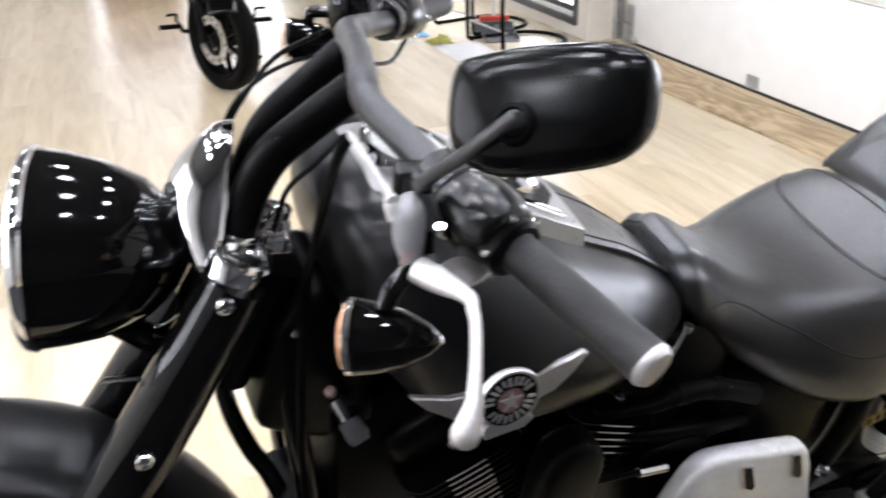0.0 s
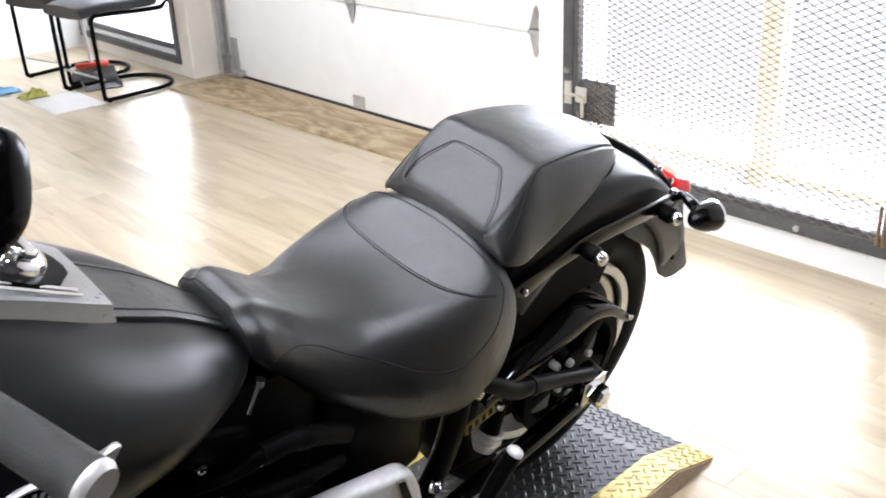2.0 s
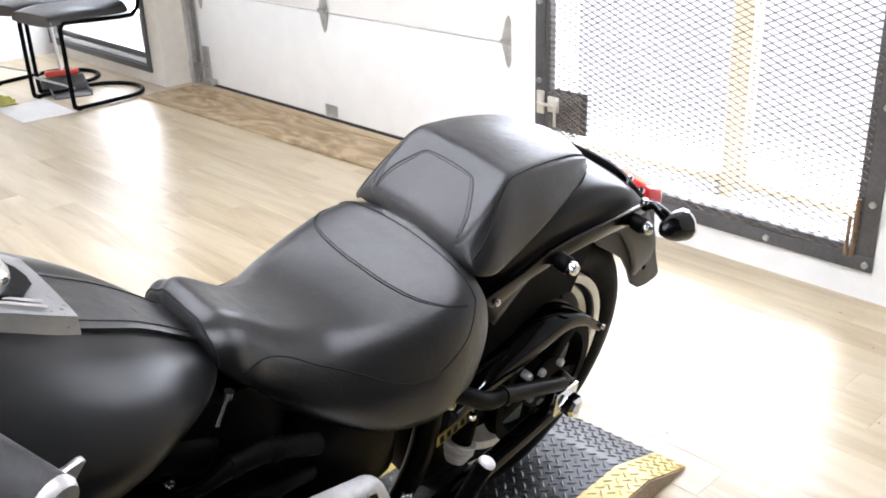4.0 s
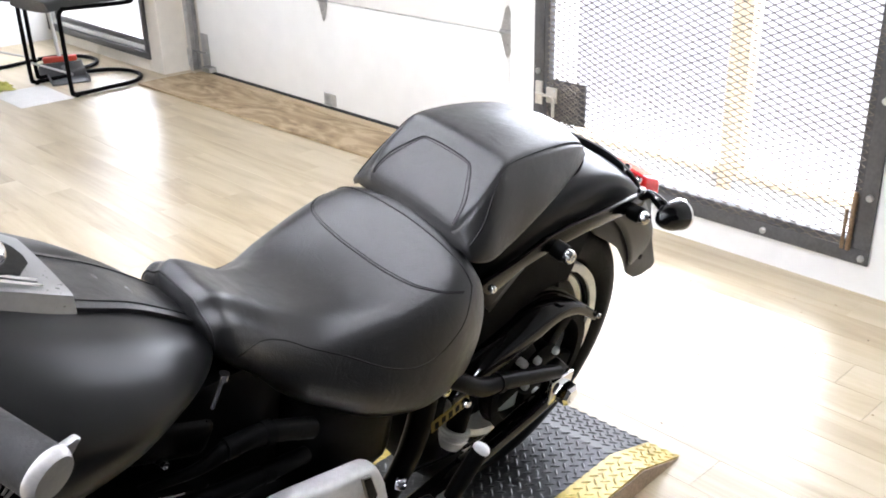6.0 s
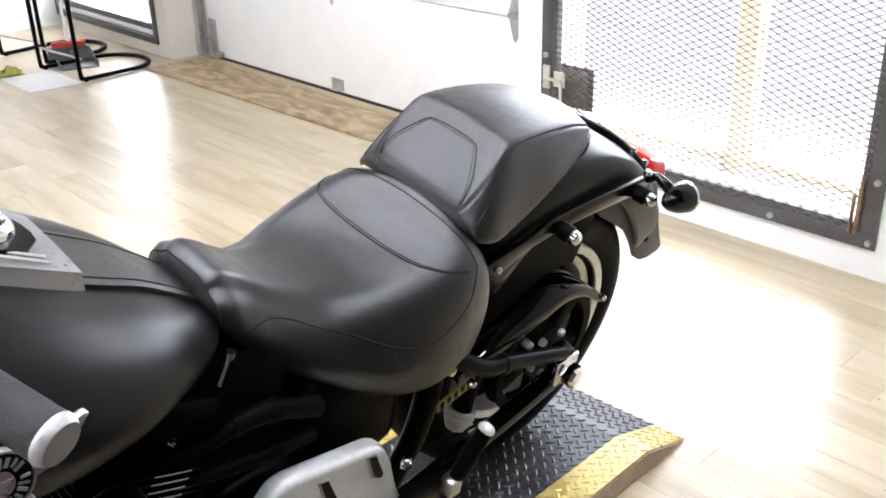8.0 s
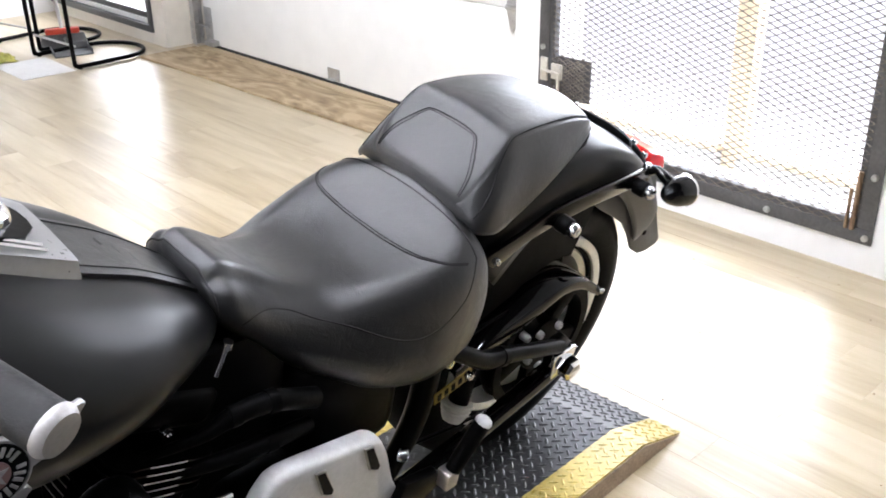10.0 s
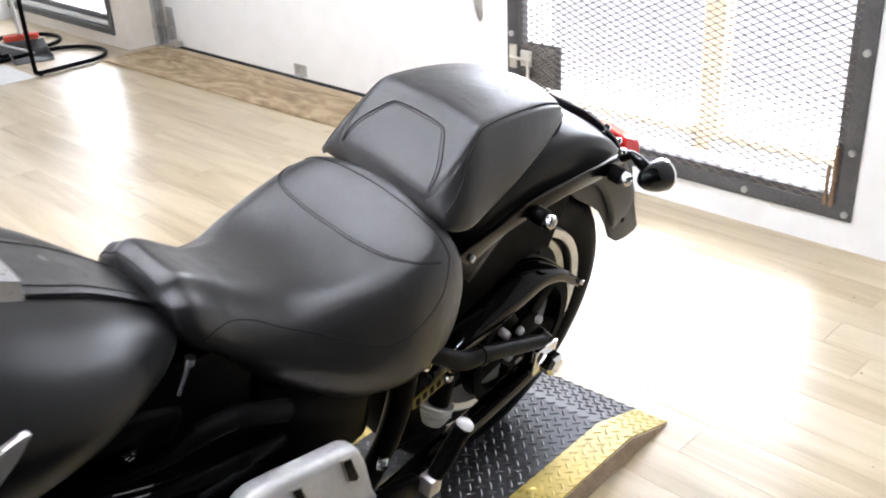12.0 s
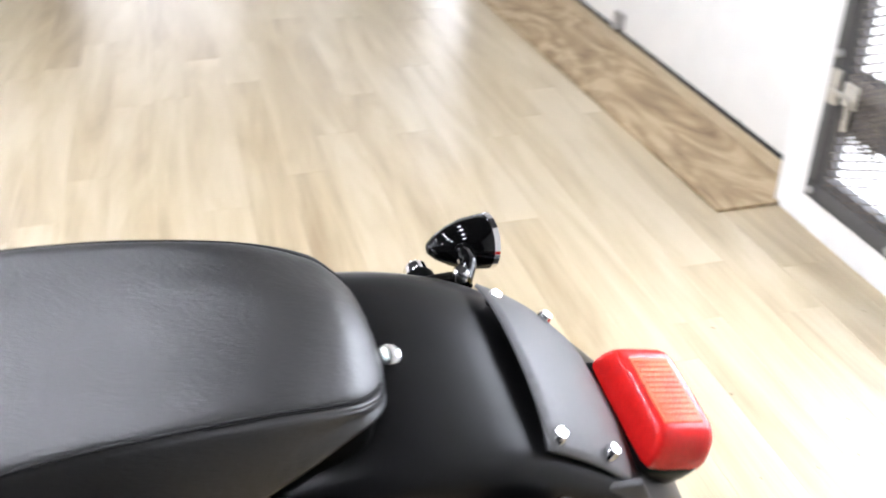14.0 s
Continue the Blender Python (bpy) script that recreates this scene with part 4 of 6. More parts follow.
PILL = [(-0.338, 0.130, 0.425, 0.446, 0.455), (-0.330, 0.146, 0.412, 0.460, 0.470), (-0.297, 0.155, 0.404, 0.496, 0.503), (-0.266, 0.151, 0.402, 0.525, 0.533), (-0.244, 0.147, 0.406, 0.540, 0.549), (-0.215, 0.144, 0.414, 0.543, 0.553),
        (-0.14, 0.138, 0.446, 0.539, 0.551), (-0.05, 0.126, 0.470, 0.526, 0.538), (0.005, 0.113, 0.484, 0.507, 0.523), (0.028, 0.097, 0.482, 0.493, 0.510), (0.042, 0.074, 0.472, 0.481, 0.495), (0.049, 0.042, 0.463, 0.470, 0.478)]
pm, prows = grid_surface([seat_section(*s, "pillion") for s in PILL], 5, 4)
pil = bp("passenger_seat", pm, LEATHER, "black leather passenger seat with a sloped front panel", smooth=50)
# black filler stands in for the shadow gap beneath the passenger seat
bp("shadow_gap_filler", grid_surface([[(x, -w, 0.43), (x, -w * 0.98, z), (x, 0, z + 0.012), (x, w * 0.98, z), (x, w, 0.43)] for x, w, z in ((-0.29, 0.118, 0.45), (-0.14, 0.112, 0.47), (-0.05, 0.1, 0.482), (0.015, 0.088, 0.488), (0.036, 0.06, 0.482))], 4, 3)[0], RUBBER, "black filler in the shadow gap under the passenger seat", pil)


def on_rows(rows, path, lift=0.0006):
    """Points on a seat skin at (place along, place across) in 0..1, between dense rows."""
    out = []
    nu, nv = len(rows) - 1, len(rows[0]) - 1
    for u, v in path:
        a, b = min(u, 0.9999) * nu, min(v, 0.9999) * nv
        i, j = int(a), int(b)
        fu, fv = a - i, b - j
        p = (1 - fu) * ((1 - fv) * rows[i][j] + fv * rows[i][j + 1]) + fu * ((1 - fv) * rows[i + 1][j] + fv * rows[i + 1][j + 1])
        out.append(p + np.array((0, 0, lift)))
    return out


def seam(name, rows, xs, path, parent, r=0.0014):
    """A seam through (x, place across) on a skin built over stations xs."""
    way = [(np.interp(x, xs, np.linspace(0, 1, len(xs))), v) for x, v in path]
    pts = on_rows(rows, [tuple(p) for p in spline(way, 10)])
    bp(name, tube(pts, r, 6, 1, False), THREAD, "dark stitched seam", parent)


SX, PX = [s[0] for s in SOLO], [s[0] for s in PILL]
for dx, r in ((0.0, 0.0013), (0.004, 0.0009)):
    half = [(-0.376 + dx, 0.265), (-0.41 + dx, 0.294), (-0.436 + dx, 0.328), (-0.4435 + dx, 0.36), (-0.446 + dx, 0.40), (-0.4465 + dx, 0.45)]
    seam("seam", srows, SX, half + [(-0.446 + dx, 0.5)] + [(x, 1 - v) for x, v in reversed(half)], seat, r)
for f in (lambda v: v, lambda v: 1 - v):
    seam("seam", srows, SX, [(-0.755, f(0.11)), (-0.715, f(0.219)), (-0.673, f(0.262)), (-0.633, f(0.25)), (-0.59, f(0.232)), (-0.53, f(0.19)), (-0.477, f(0.172)), (-0.423, f(0.185)), (-0.378, f(0.215)), (-0.352, f(0.262))], seat, 0.0011)
seam("piping", srows, SX, [(-0.78, 0.03), (-0.782, 0.2), (-0.783, 0.5), (-0.782, 0.8), (-0.78, 0.97)], seat, 0.0016)
seam("piping", srows, SX, [(-0.352, 0.26), (-0.352, 0.34), (-0.352, 0.5), (-0.352, 0.66), (-0.352, 0.74)], seat, 0.0014)
for dv, r in ((0.0, 0.0014), (0.010, 0.0008)):
    half = [(-0.333, 0.297 + dv), (-0.318, 0.318 + dv), (-0.297, 0.344 + dv), (-0.273, 0.378 + dv), (-0.267 - dv * 0.3, 0.41 + dv)]
    seam("seam", prows, PX, half + [(-0.266 - dv * 0.4, 0.5)] + [(x, 1 - v) for x, v in reversed(half)], pil, r)
for f in (lambda v: v, lambda v: 1 - v):
    seam("seam", prows, PX, [(-0.332, f(0.12)), (-0.30, f(0.158)), (-0.27, f(0.198)), (-0.241, f(0.25)), (-0.18, f(0.268)), (-0.12, f(0.272)), (-0.04, f(0.272)), (0.016, f(0.28)), (0.04, f(0.3))], pil, 0.0014)
    seam("seam", prows, PX, [(-0.1, f(0.258)), (-0.05, f(0.258)), (0.0, f(0.26)), (0.038, f(0.284))], pil, 0.0009)
bp("seat_bolt", bolt((-0.381, -0.176, 0.187), (0.2, -1, 0), 0.011, 0.012), CHROME, "chrome seat bolt")

# tank
TANK = [(-1.305, 0.06, 0.575, 0.64), (-1.298, 0.105, 0.55, 0.662), (-1.272, 0.168, 0.49, 0.68), (-1.22, 0.22, 0.42, 0.68), (-1.15, 0.246, 0.388, 0.645), (-1.06, 0.243, 0.38, 0.600), (-0.97, 0.222, 0.386, 0.547), (-0.89, 0.182, 0.392, 0.503), (-0.83, 0.138, 0.388, 0.462), (-0.785, 0.09, 0.382, 0.426), (-0.77, 0.055, 0.382, 0.41)]
sec = []
for x, w, low, up in TANK:
    h = up - low
    half = [(w * 0.3, low), (w * 0.68, low + 0.03 * h), (w * 0.92, low + 0.18 * h), (w, low + 0.42 * h), (w * 0.955, low + 0.64 * h), (w * 0.8, low + 0.84 * h), (w * 0.55, low + 0.955 * h), (w * 0.25, up - 0.002)]
    sec.append([(x, -y, z) for y, z in half] + [(x, 0, up)] + [(x, y, z) for y, z in reversed(half)])
tm = grid_surface(sec, 6, 4, True)[0]
bp("fuel_tank", tm, MATTE, "matte black teardrop fuel tank", smooth=60)
# leather panel behind the console
sec = []
for x, w, up in ((-0.972, 0.07, 0.556), (-0.93, 0.066, 0.534), (-0.88, 0.060, 0.507), (-0.83, 0.055, 0.472), (-0.79, 0.05, 0.440)):
    sec.append([(x, -w, up - 0.022), (x, -w, up - 0.009), (x, -w * 0.92, up - 0.004), (x, 0, up - 0.001), (x, w * 0.92, up - 0.004), (x, w, up - 0.009), (x, w, up - 0.022)])
pan, pnrows = grid_surface(sec, 4, 3)
panel = bp("tank_panel", pan, LEATHER, "black leather tank panel with an embossed mark")
seam("seam", pnrows, [0, 1], [(0.05, 0.36), (0.5, 0.36), (0.97, 0.37)], panel, 0.001)
seam("seam", pnrows, [0, 1], [(0.05, 0.64), (0.5, 0.64), (0.97, 0.63)], panel, 0.001)
for dx, dy, s in ((0, 0.012, 0.010), (0.016, 0.0, 0.012), (0.034, -0.012, 0.009)):
    bp("embossed_mark", box((-0.9 + dx, dy - s, 0.508 - dx * 0.62), (-0.893 + dx, dy + s, 0.5155 - dx * 0.62), 0.002), MOUNTGREY, "", panel)

# console with gauge and fuel cap
sec = []
for x, w, up in ((-1.262, 0.05, 0.688), (-1.24, 0.075, 0.698), (-1.16, 0.085, 0.682), (-1.06, 0.082, 0.636), (-1.0, 0.077, 0.603), (-0.962, 0.07, 0.58)):
    sec.append([(x, -w - 0.006, up - 0.043), (x, -w, up - 0.022), (x, -w * 0.94, up - 0.0165), (x, -w * 0.5, up - 0.0145), (x, 0, up - 0.0135), (x, w * 0.5, up - 0.0145), (x, w * 0.94, up - 0.0165), (x, w, up - 0.022), (x, w + 0.006, up - 0.043)])
con = bp("console", grid_surface(sec, 4, 2)[0], CONSOLE, "satin silver tank console", smooth=35)
CT = Matrix.Translation((-1.051, -0.002, 0.615)) @ Matrix.Rotation(radians(29), 4, "Y")
inset = bmesh.new()
pts = [(-0.05, -0.055), (0.0, -0.06), (0.04, -0.05), (0.066, -0.02), (0.07, 0.0), (0.066, 0.02), (0.04, 0.05), (0.0, 0.06), (-0.05, 0.055), (-0.066, 0.0)]
f = inset.faces.new([inset.verts.new((x, y, 0.002)) for x, y in pts])
r = bmesh.ops.extrude_face_region(inset, geom=[f])
bmesh.ops.translate(inset, verts=[v for v in r["geom"] if isinstance(v, bmesh.types.BMVert)], vec=(0, 0, 0.006))
inset.transform(CT)
bp("inset", inset, SATIN, "dark inset", con)
for y in (-0.071, -0.058):
    st = rod((-0.12, y, 0.006), (0.06, y * 0.93, 0.004), 0.0022, 8)
    st.transform(CT)
    bp("trim_line", st, CHROME, "", con)
cap = lathe([(0.0, 0.043), (0.014, 0.043), (0.02, 0.038), (0.024, 0.03), (0.025, 0.0)], 36, CT @ Matrix.Rotation(radians(-90), 4, "Y"))
capo = bp("fuel_cap", cap, CHROME, "chrome fuel cap with a grip bar", con)
gb = box((-0.012, -0.036, 0.022), (0.012, 0.036, 0.036), 0.006, 3)
gb.transform(CT)
bp("grip_bar", gb, CHROME, "", capo)
GT = Matrix.Translation((-1.188, 0, 0.675)) @ Matrix.Rotation(radians(14), 4, "Y") @ Matrix.Rotation(radians(-90), 4, "Y")
bp("gauge", lathe([(0, 0.058), (0.012, 0.058), (0.016, 0.052), (0.012, 0.048), (0.011, 0.0)], 40, GT), CHROME, "chrome-rimmed gauge", con)
bp("gauge_face", lathe([(0.0125, 0.0), (0.0125, 0.046), (0.0135, 0.046), (0.0135, 0.0)], 40, GT), GAUGE, "", con)

# tank badge: winged disc, plain marks in place of the maker's letters
BD = Matrix.Translation((-1.151, -0.247, 0.498)) @ Matrix.Rotation(radians(-8), 4, "X") @ Matrix.Rotation(radians(2), 4, "Z")
wing = slab([(-0.121, 0.04), (-0.112, 0.037), (-0.075, 0.023), (-0.03, 0.018), (0.03, 0.02), (0.06, 0.028), (0.097, 0.036), (0.102, 0.032), (0.085, 0.012), (0.06, -0.008), (0.03, -0.016), (-0.03, -0.016), (-0.065, -0.01), (-0.1, 0.016)], -0.004, 0.006, 0.0015, 1)
wing.transform(BD)
badge = bp("tank_badge", wing, ALLOY, "silver winged disc badge")
d = lathe([(0.0, 0.0), (0.0, 0.040), (0.006, 0.040), (0.009, 0.0385), (0.009, 0.036), (0.0065, 0.035), (0.0065, 0.0)], 40, BD @ aim((0, 0.002, 0), (0, -1, 0)))
bp("badge_disc", d, ALLOY, "", badge)
d = lathe([(0.0, 0.0), (0.0, 0.0348), (0.0014, 0.0348), (0.0014, 0.0)], 40, BD @ aim((0, -0.0052, 0), (0, -1, 0)))
bp("badge_ring", d, SATIN, "black ring", badge)
d = lathe([(0.0, 0.0), (0.0, 0.0165), (0.0012, 0.0165), (0.0012, 0.0)], 30, BD @ aim((0, -0.0072, 0), (0, -1, 0)))
bp("badge_centre", d, COPPER, "dull copper centre", badge)
star = slab([((0.0155 if k % 2 == 0 else 0.006) * math.sin(k * math.pi / 5), (0.0155 if k % 2 == 0 else 0.006) * math.cos(k * math.pi / 5)) for k in range(10)], -0.0096, -0.0085)
star.transform(BD)
bp("badge_star", star, ALLOY, "", badge)
for k in range(22):
    a = k * 2 * math.pi / 22 + 0.2
    if k in (4, 15):
        continue
    b = box((-0.0016 - 0.0008 * (k % 2), -0.0082, 0.0195 + 0.0012 * (k % 3)), (0.0019, -0.0066, 0.0318), 0.0004, 1)
    b.transform(BD @ Matrix.Rotation(a, 4, "Y"))
    bp("badge_mark", b, ALLOY, "", badge, 0)
sc = slab([(-0.034, -0.04), (-0.03, -0.03), (0.03, -0.03), (0.034, -0.037), (0.022, -0.047), (-0.028, -0.05)], -0.006, 0.002, 0.001, 1)
sc.transform(BD)
bp("badge_scroll", sc, ALLOY, "", badge)

# engine: two finned cylinders in a vee, cases, horn cover, primary cover
CRANK = Vector((-1.012, -0.022, -0.042))
bp("crankcase", lathe([(-0.13, 0.0), (-0.13, 0.13), (-0.11, 0.15), (0.11, 0.15), (0.13, 0.13), (0.13, 0.0)], 36, Matrix.Translation(CRANK) @ CROSS), SATIN, "black crankcase")
for tilt, name in ((22.5, "rear"), (-22.5, "front")):
    M = Matrix.Translation(CRANK) @ Matrix.Rotation(radians(tilt), 4, "Y")
    b = lathe([(0.1, 0.0), (0.1, 0.066), (0.37, 0.066), (0.37, 0.0)], 24, M @ Matrix.Rotation(radians(-90), 4, "Y"))
    cyl = bp(f"{name}_cylinder", b, SATIN, "black finned cylinder")
    for k in range(13):
        h = 0.15 + k * 0.0135
        wx, wy = (0.08, 0.112) if k < 8 else (0.088, 0.124)
        b = box((-wx, -wy, h), (wx, wy, h + 0.0035), 0.0)
        bmesh.ops.bevel(b, geom=[e for e in b.edges if abs(e.verts[0].co.z - e.verts[1].co.z) > 1e-4], offset=0.03, segments=4, affect="EDGES", profile=0.5)
        b.transform(M)
        bp("fin", b, SATIN, "", cyl, 30)
        e = bmesh.new()
        n = 28
        loop = []
        for q in range(n):
            a = 2 * math.pi * q / n
            cx, cy = math.cos(a), math.sin(a)
            kx = (abs(cx) ** 4 + abs(cy) ** 4) ** -0.25
            loop.append(((wx + 0.0008) * cx * kx, (wy + 0.0008) * cy * kx))
        lo = [e.verts.new((x, y, h + 0.0004)) for x, y in loop]
        hi = [e.verts.new((x, y, h + 0.0031)) for x, y in loop]
        for q in range(n):
            e.faces.new((lo[q], lo[(q + 1) % n], hi[(q + 1) % n], hi[q]))
        e.transform(M)
        bp("fin_edge", e, FINEDGE, "bright machined fin edge", cyl, 0)
    b = box((-0.085, -0.09, 0.335), (0.085, 0.09, 0.40), 0.02, 3)
    b.transform(M)
    bp("rocker_cover", b, SATIN, "", cyl)
    bp("head_bolt", bolt(M @ Vector((0.0, -0.092, 0.345)), (0, -1, 0.2), 0.009, 0.012), CHROME, "", cyl)
horn = slab([(-0.048, 0.0), (-0.05, 0.09), (-0.042, 0.128), (-0.02, 0.146), (0.0, 0.15), (0.024, 0.145), (0.046, 0.122), (0.052, 0.085), (0.05, 0.0), (0.0, -0.03)], -0.035, 0.02, 0.014, 3)
horn.transform(Matrix.Translation((-1.0, -0.17, 0.15)) @ Matrix.Rotation(radians(4), 4, "Y"))
bp("horn_cover", horn, SATIN, "black horn cover between the cylinders")
prim = slab([(-0.455, -0.11), (-0.478, -0.04), (-0.502, 0.01), (-0.527, 0.088), (-0.55, 0.136), (-0.572, 0.152), (-0.70, 0.179), (-0.745, 0.187), (-0.768, 0.182), (-0.79, 0.155), (-0.804, 0.12), (-0.83, 0.04), (-0.95, -0.01), (-1.1, -0.03), (-1.18, -0.09), (-1.18, -0.2), (-1.1, -0.27), (-0.6, -0.25), (-0.48, -0.2)], -0.215, -0.178, 0.014, 4)
pc = bp("primary_cover", prim, SILVER, "satin silver primary drive cover")
for x, z in ((-0.682, 0.152), (-0.584, 0.142)):
    b = slab([(x + 0.006, z - 0.052), (x + 0.026, z - 0.066), (x + 0.032, z - 0.056), (x + 0.008, z + 0.003), (x - 0.014, z + 0.008)], -0.2195, -0.2165, 0.001, 1)
    bp("slot_rim", b, ALLOY, "", pc)
    b = slab([(x + 0.009, z - 0.05), (x + 0.025, z - 0.061), (x + 0.028, z - 0.054), (x + 0.006, z - 0.001), (x - 0.009, z + 0.003)], -0.2215, -0.2197)
    bp("slot", b, SATIN, "dark slot", pc, 0)
bp("cover_bolt", bolt((-0.475, -0.19, 0.035), (0.6, -1, 0.1), 0.012, 0.016), CHROME)
bp("shift_rod", tube([(-0.965, -0.2, 0.213), (-0.87, -0.2, 0.2)], 0.004, 10, 1, False), SATIN)
bp("shift_rod_end", rod((-0.88, -0.2, 0.2012), (-0.832, -0.2, 0.1945), 0.0075, 12), CHROME, "chrome rod end")
bp("oil_tank", box((-0.66, -0.145, 0.02), (-0.43, 0.145, 0.26), 0.05, 5), SATIN, "black oil tank under the seat")
# filler block, added to hide the bright floor behind the conduits
bp("gap_filler_block", box((-0.9, -0.1, 0.05), (-0.66, 0.1, 0.36), 0.02, 2), SATIN, "black filler block under the seat, added to close a see-through gap")
bp("gearbox", box((-0.8, -0.13, -0.2), (-0.45, 0.13, 0.1), 0.04, 3), SATIN, "black gearbox")
for pts, r in (([(-0.93, -0.115, 0.25), (-0.85, -0.15, 0.275), (-0.804, -0.16, 0.297), (-0.744, -0.163, 0.292), (-0.66, -0.16, 0.25)], [0.007, 0.009, 0.014, 0.016, 0.017]), ([(-0.9, -0.12, 0.2), (-0.82, -0.155, 0.215), (-0.74, -0.163, 0.21), (-0.66, -0.155, 0.19)], [0.009, 0.012, 0.014, 0.013])):
    hose = bp("wire_conduit", tube(pts, r, 12), RUBBER, "black ribbed wire conduit")
    for p, q in zip(pts[2:-1], r[2:-1]):
        bp("conduit_collar", lathe([(-0.008, q * 1.15), (0.008, q * 1.15)], 14, aim(p, (1, -0.1, -0.1))), RUBBER, "", hose)
bp("seat_pin", tube([(-0.7850, -0.1150, 0.3810), (-0.7893, -0.1150, 0.3693), (-0.8020, -0.1150, 0.3340)], [0.006, 0.0036, 0.004], 10, 3), CHROME, "chrome seat pin")
bp("pin_head", lathe([(-0.005, 0.0), (-0.005, 0.0075), (0.006, 0.0075), (0.006, 0.0)], 12, aim((-0.7850, -0.1150, 0.3810), (0.2, 0, 1))), CHROME)
# frame
for y in (-0.075, 0.075):
    bp("down_tube", tube([(-1.36, y * 0.5, 0.47), (-1.345, y, 0.3), (-1.31, y * 1.4, 0.0), (-1.27, y * 1.6, -0.17), (-1.15, y * 1.8, -0.22), (-0.5, y * 1.9, -0.21)], 0.0165), GLOSS, "gloss black frame down tube")
    bp("top_tube", tube([(-1.33, y * 0.6, 0.5), (-0.9, y * 0.8, 0.35), (-0.7, y * 0.9, 0.29), (-0.45, y * 1.3, 0.25)], 0.017), SATIN, "black frame tube")
bp("crash_bar", tube([(-1.405, 0.14, 0.33), (-1.406, 0.115, 0.263), (-1.4014, 0.0751, 0.2256), (-1.387, 0.037, 0.19), (-1.367, 0.004, 0.16), (-1.33, -0.04, 0.05)], 0.014), GLOSS, "gloss black curved frame guard")
bp("neck", tube([(-1.425, 0, 0.4), (-1.345, 0, 0.56)], 0.042, 18, 1, False), SATIN, "black steering neck")
bp("neck_cover", slab([(-1.40, 0.34), (-1.36, 0.5), (-1.31, 0.56), (-1.25, 0.5), (-1.24, 0.36), (-1.3, 0.28)], -0.07, 0.07, 0.02, 3), SATIN, "black neck cover")
bp("coil_bracket", box((-1.295, -0.115, 0.36), (-1.26, -0.085, 0.40), 0.008), SATIN, "black bracket under the tank front")
bp("engine_front", box((-1.3, -0.09, 0.0), (-1.12, 0.09, 0.37), 0.02, 2), SATIN, "black engine front block")
bp("regulator", box((-1.36, -0.07, -0.05), (-1.31, 0.07, 0.14), 0.01), SATIN)
for p in ((-1.3479, -0.0849, 0.5114), (-1.3426, -0.0934, 0.5037), (-1.3, -0.135, 0.24), (-1.3, -0.135, 0.14)):
    bp("small_bolt", bolt(p, (-0.3, -1, 0.4), 0.0055, 0.008), CHROME)
coil = bp("plug_coil", rod((-1.302, -0.096, 0.394), (-1.293, -0.117, 0.378), 0.0115, 18), CHROME, "chrome coil under the tank front")
bp("coil_screw", bolt((-1.3065, -0.0888, 0.4008), (-0.3, -0.4, 0.85), 0.008, 0.008), COPPER, "brass coil screw", coil)
bp("coil_cap", lathe([(0, 0.0), (0, 0.017), (0.03, 0.019), (0.04, 0.014), (0.04, 0.0)], 18, aim((-1.293, -0.118, 0.377), (0.3, -0.8, -0.6)) @ Matrix.Scale(0.8, 4)), FENDGREY, "grey coil cap", coil)
# passenger peg, stand, exhaust
peg = bp("passenger_peg", tube([(-0.398, -0.252, 0.0), (-0.383, -0.254, 0.03), (-0.35, -0.258, 0.092)], [0.014, 0.0155, 0.0155], 16, 3), RUBBER, "black folded passenger footpeg")
bp("peg_end", lathe([(0, 0.0155), (0.005, 0.016), (0.010, 0.0135), (0.013, 0.008), (0.014, 0)], 18, aim((-0.351, -0.258, 0.09), (0.33, -0.05, 0.62))), SILVER, "silver peg end", peg)
bp("peg_clevis", box((-0.42, -0.265, -0.035), (-0.39, -0.235, 0.005), 0.005), ALLOY, "", peg)
bp("peg_bracket", slab([(-0.5, 0.02), (-0.42, 0.0), (-0.4, -0.04), (-0.45, -0.06), (-0.52, -0.03)], -0.24, -0.22, 0.005), SATIN, "", peg)
bp("boot", lathe([(-0.05, 0.012), (-0.045, 0.026), (-0.03, 0.034), (-0.026, 0.034), (-0.018, 0.039), (-0.014, 0.037), (-0.006, 0.042), (-0.002, 0.04), (0.006, 0.044), (0.012, 0.042), (0.012, 0)], 28, Matrix.Translation((-0.272, -0.142, -0.005)) @ Matrix.Scale(0.72, 4) @ aim((0, 0, 0), (0.35, 0.1, 1))), WHITEPL, "white ribbed boot")
bp("shock", rod((-0.27, -0.142, 0.0), (-0.258, -0.138, 0.06), 0.02, 20), RUBBER, "black shock body")
lab = box((-0.047, -0.0015, -0.014), (0.047, 0.0015, 0.014), 0.001, 1)
LM = Matrix.Translation((-0.338, -0.171, 0.103)) @ Matrix.Rotation(radians(-12), 4, "Y")
lab.transform(LM)
label_ = bp("warning_label", lab, LABELY, "dull yellow warning label with dark printing")
for k in range(5):
    b = box((-0.04 + 0.017 * k, -0.0026, -0.009 + 0.003 * (k % 2)), (-0.031 + 0.017 * k, -0.0017, 0.008), 0.0)
    b.transform(LM)
    bp("printed_bar", b, RUBBER, "", label_, 0)
bp("muffler", tube([(-1.0, 0.2, -0.13), (-0.6, 0.21, -0.15), (-0.2, 0.215, -0.13), (0.35, 0.22, -0.08)], [0.025, 0.04, 0.046, 0.046], 24), CHROME, "chrome muffler")
bp("kick_stand", tube([(-0.95, -0.13, -0.22), (-0.9, -0.3, -0.27), (-0.86, -0.46, -0.262)], 0.013), SATIN, "black side stand")

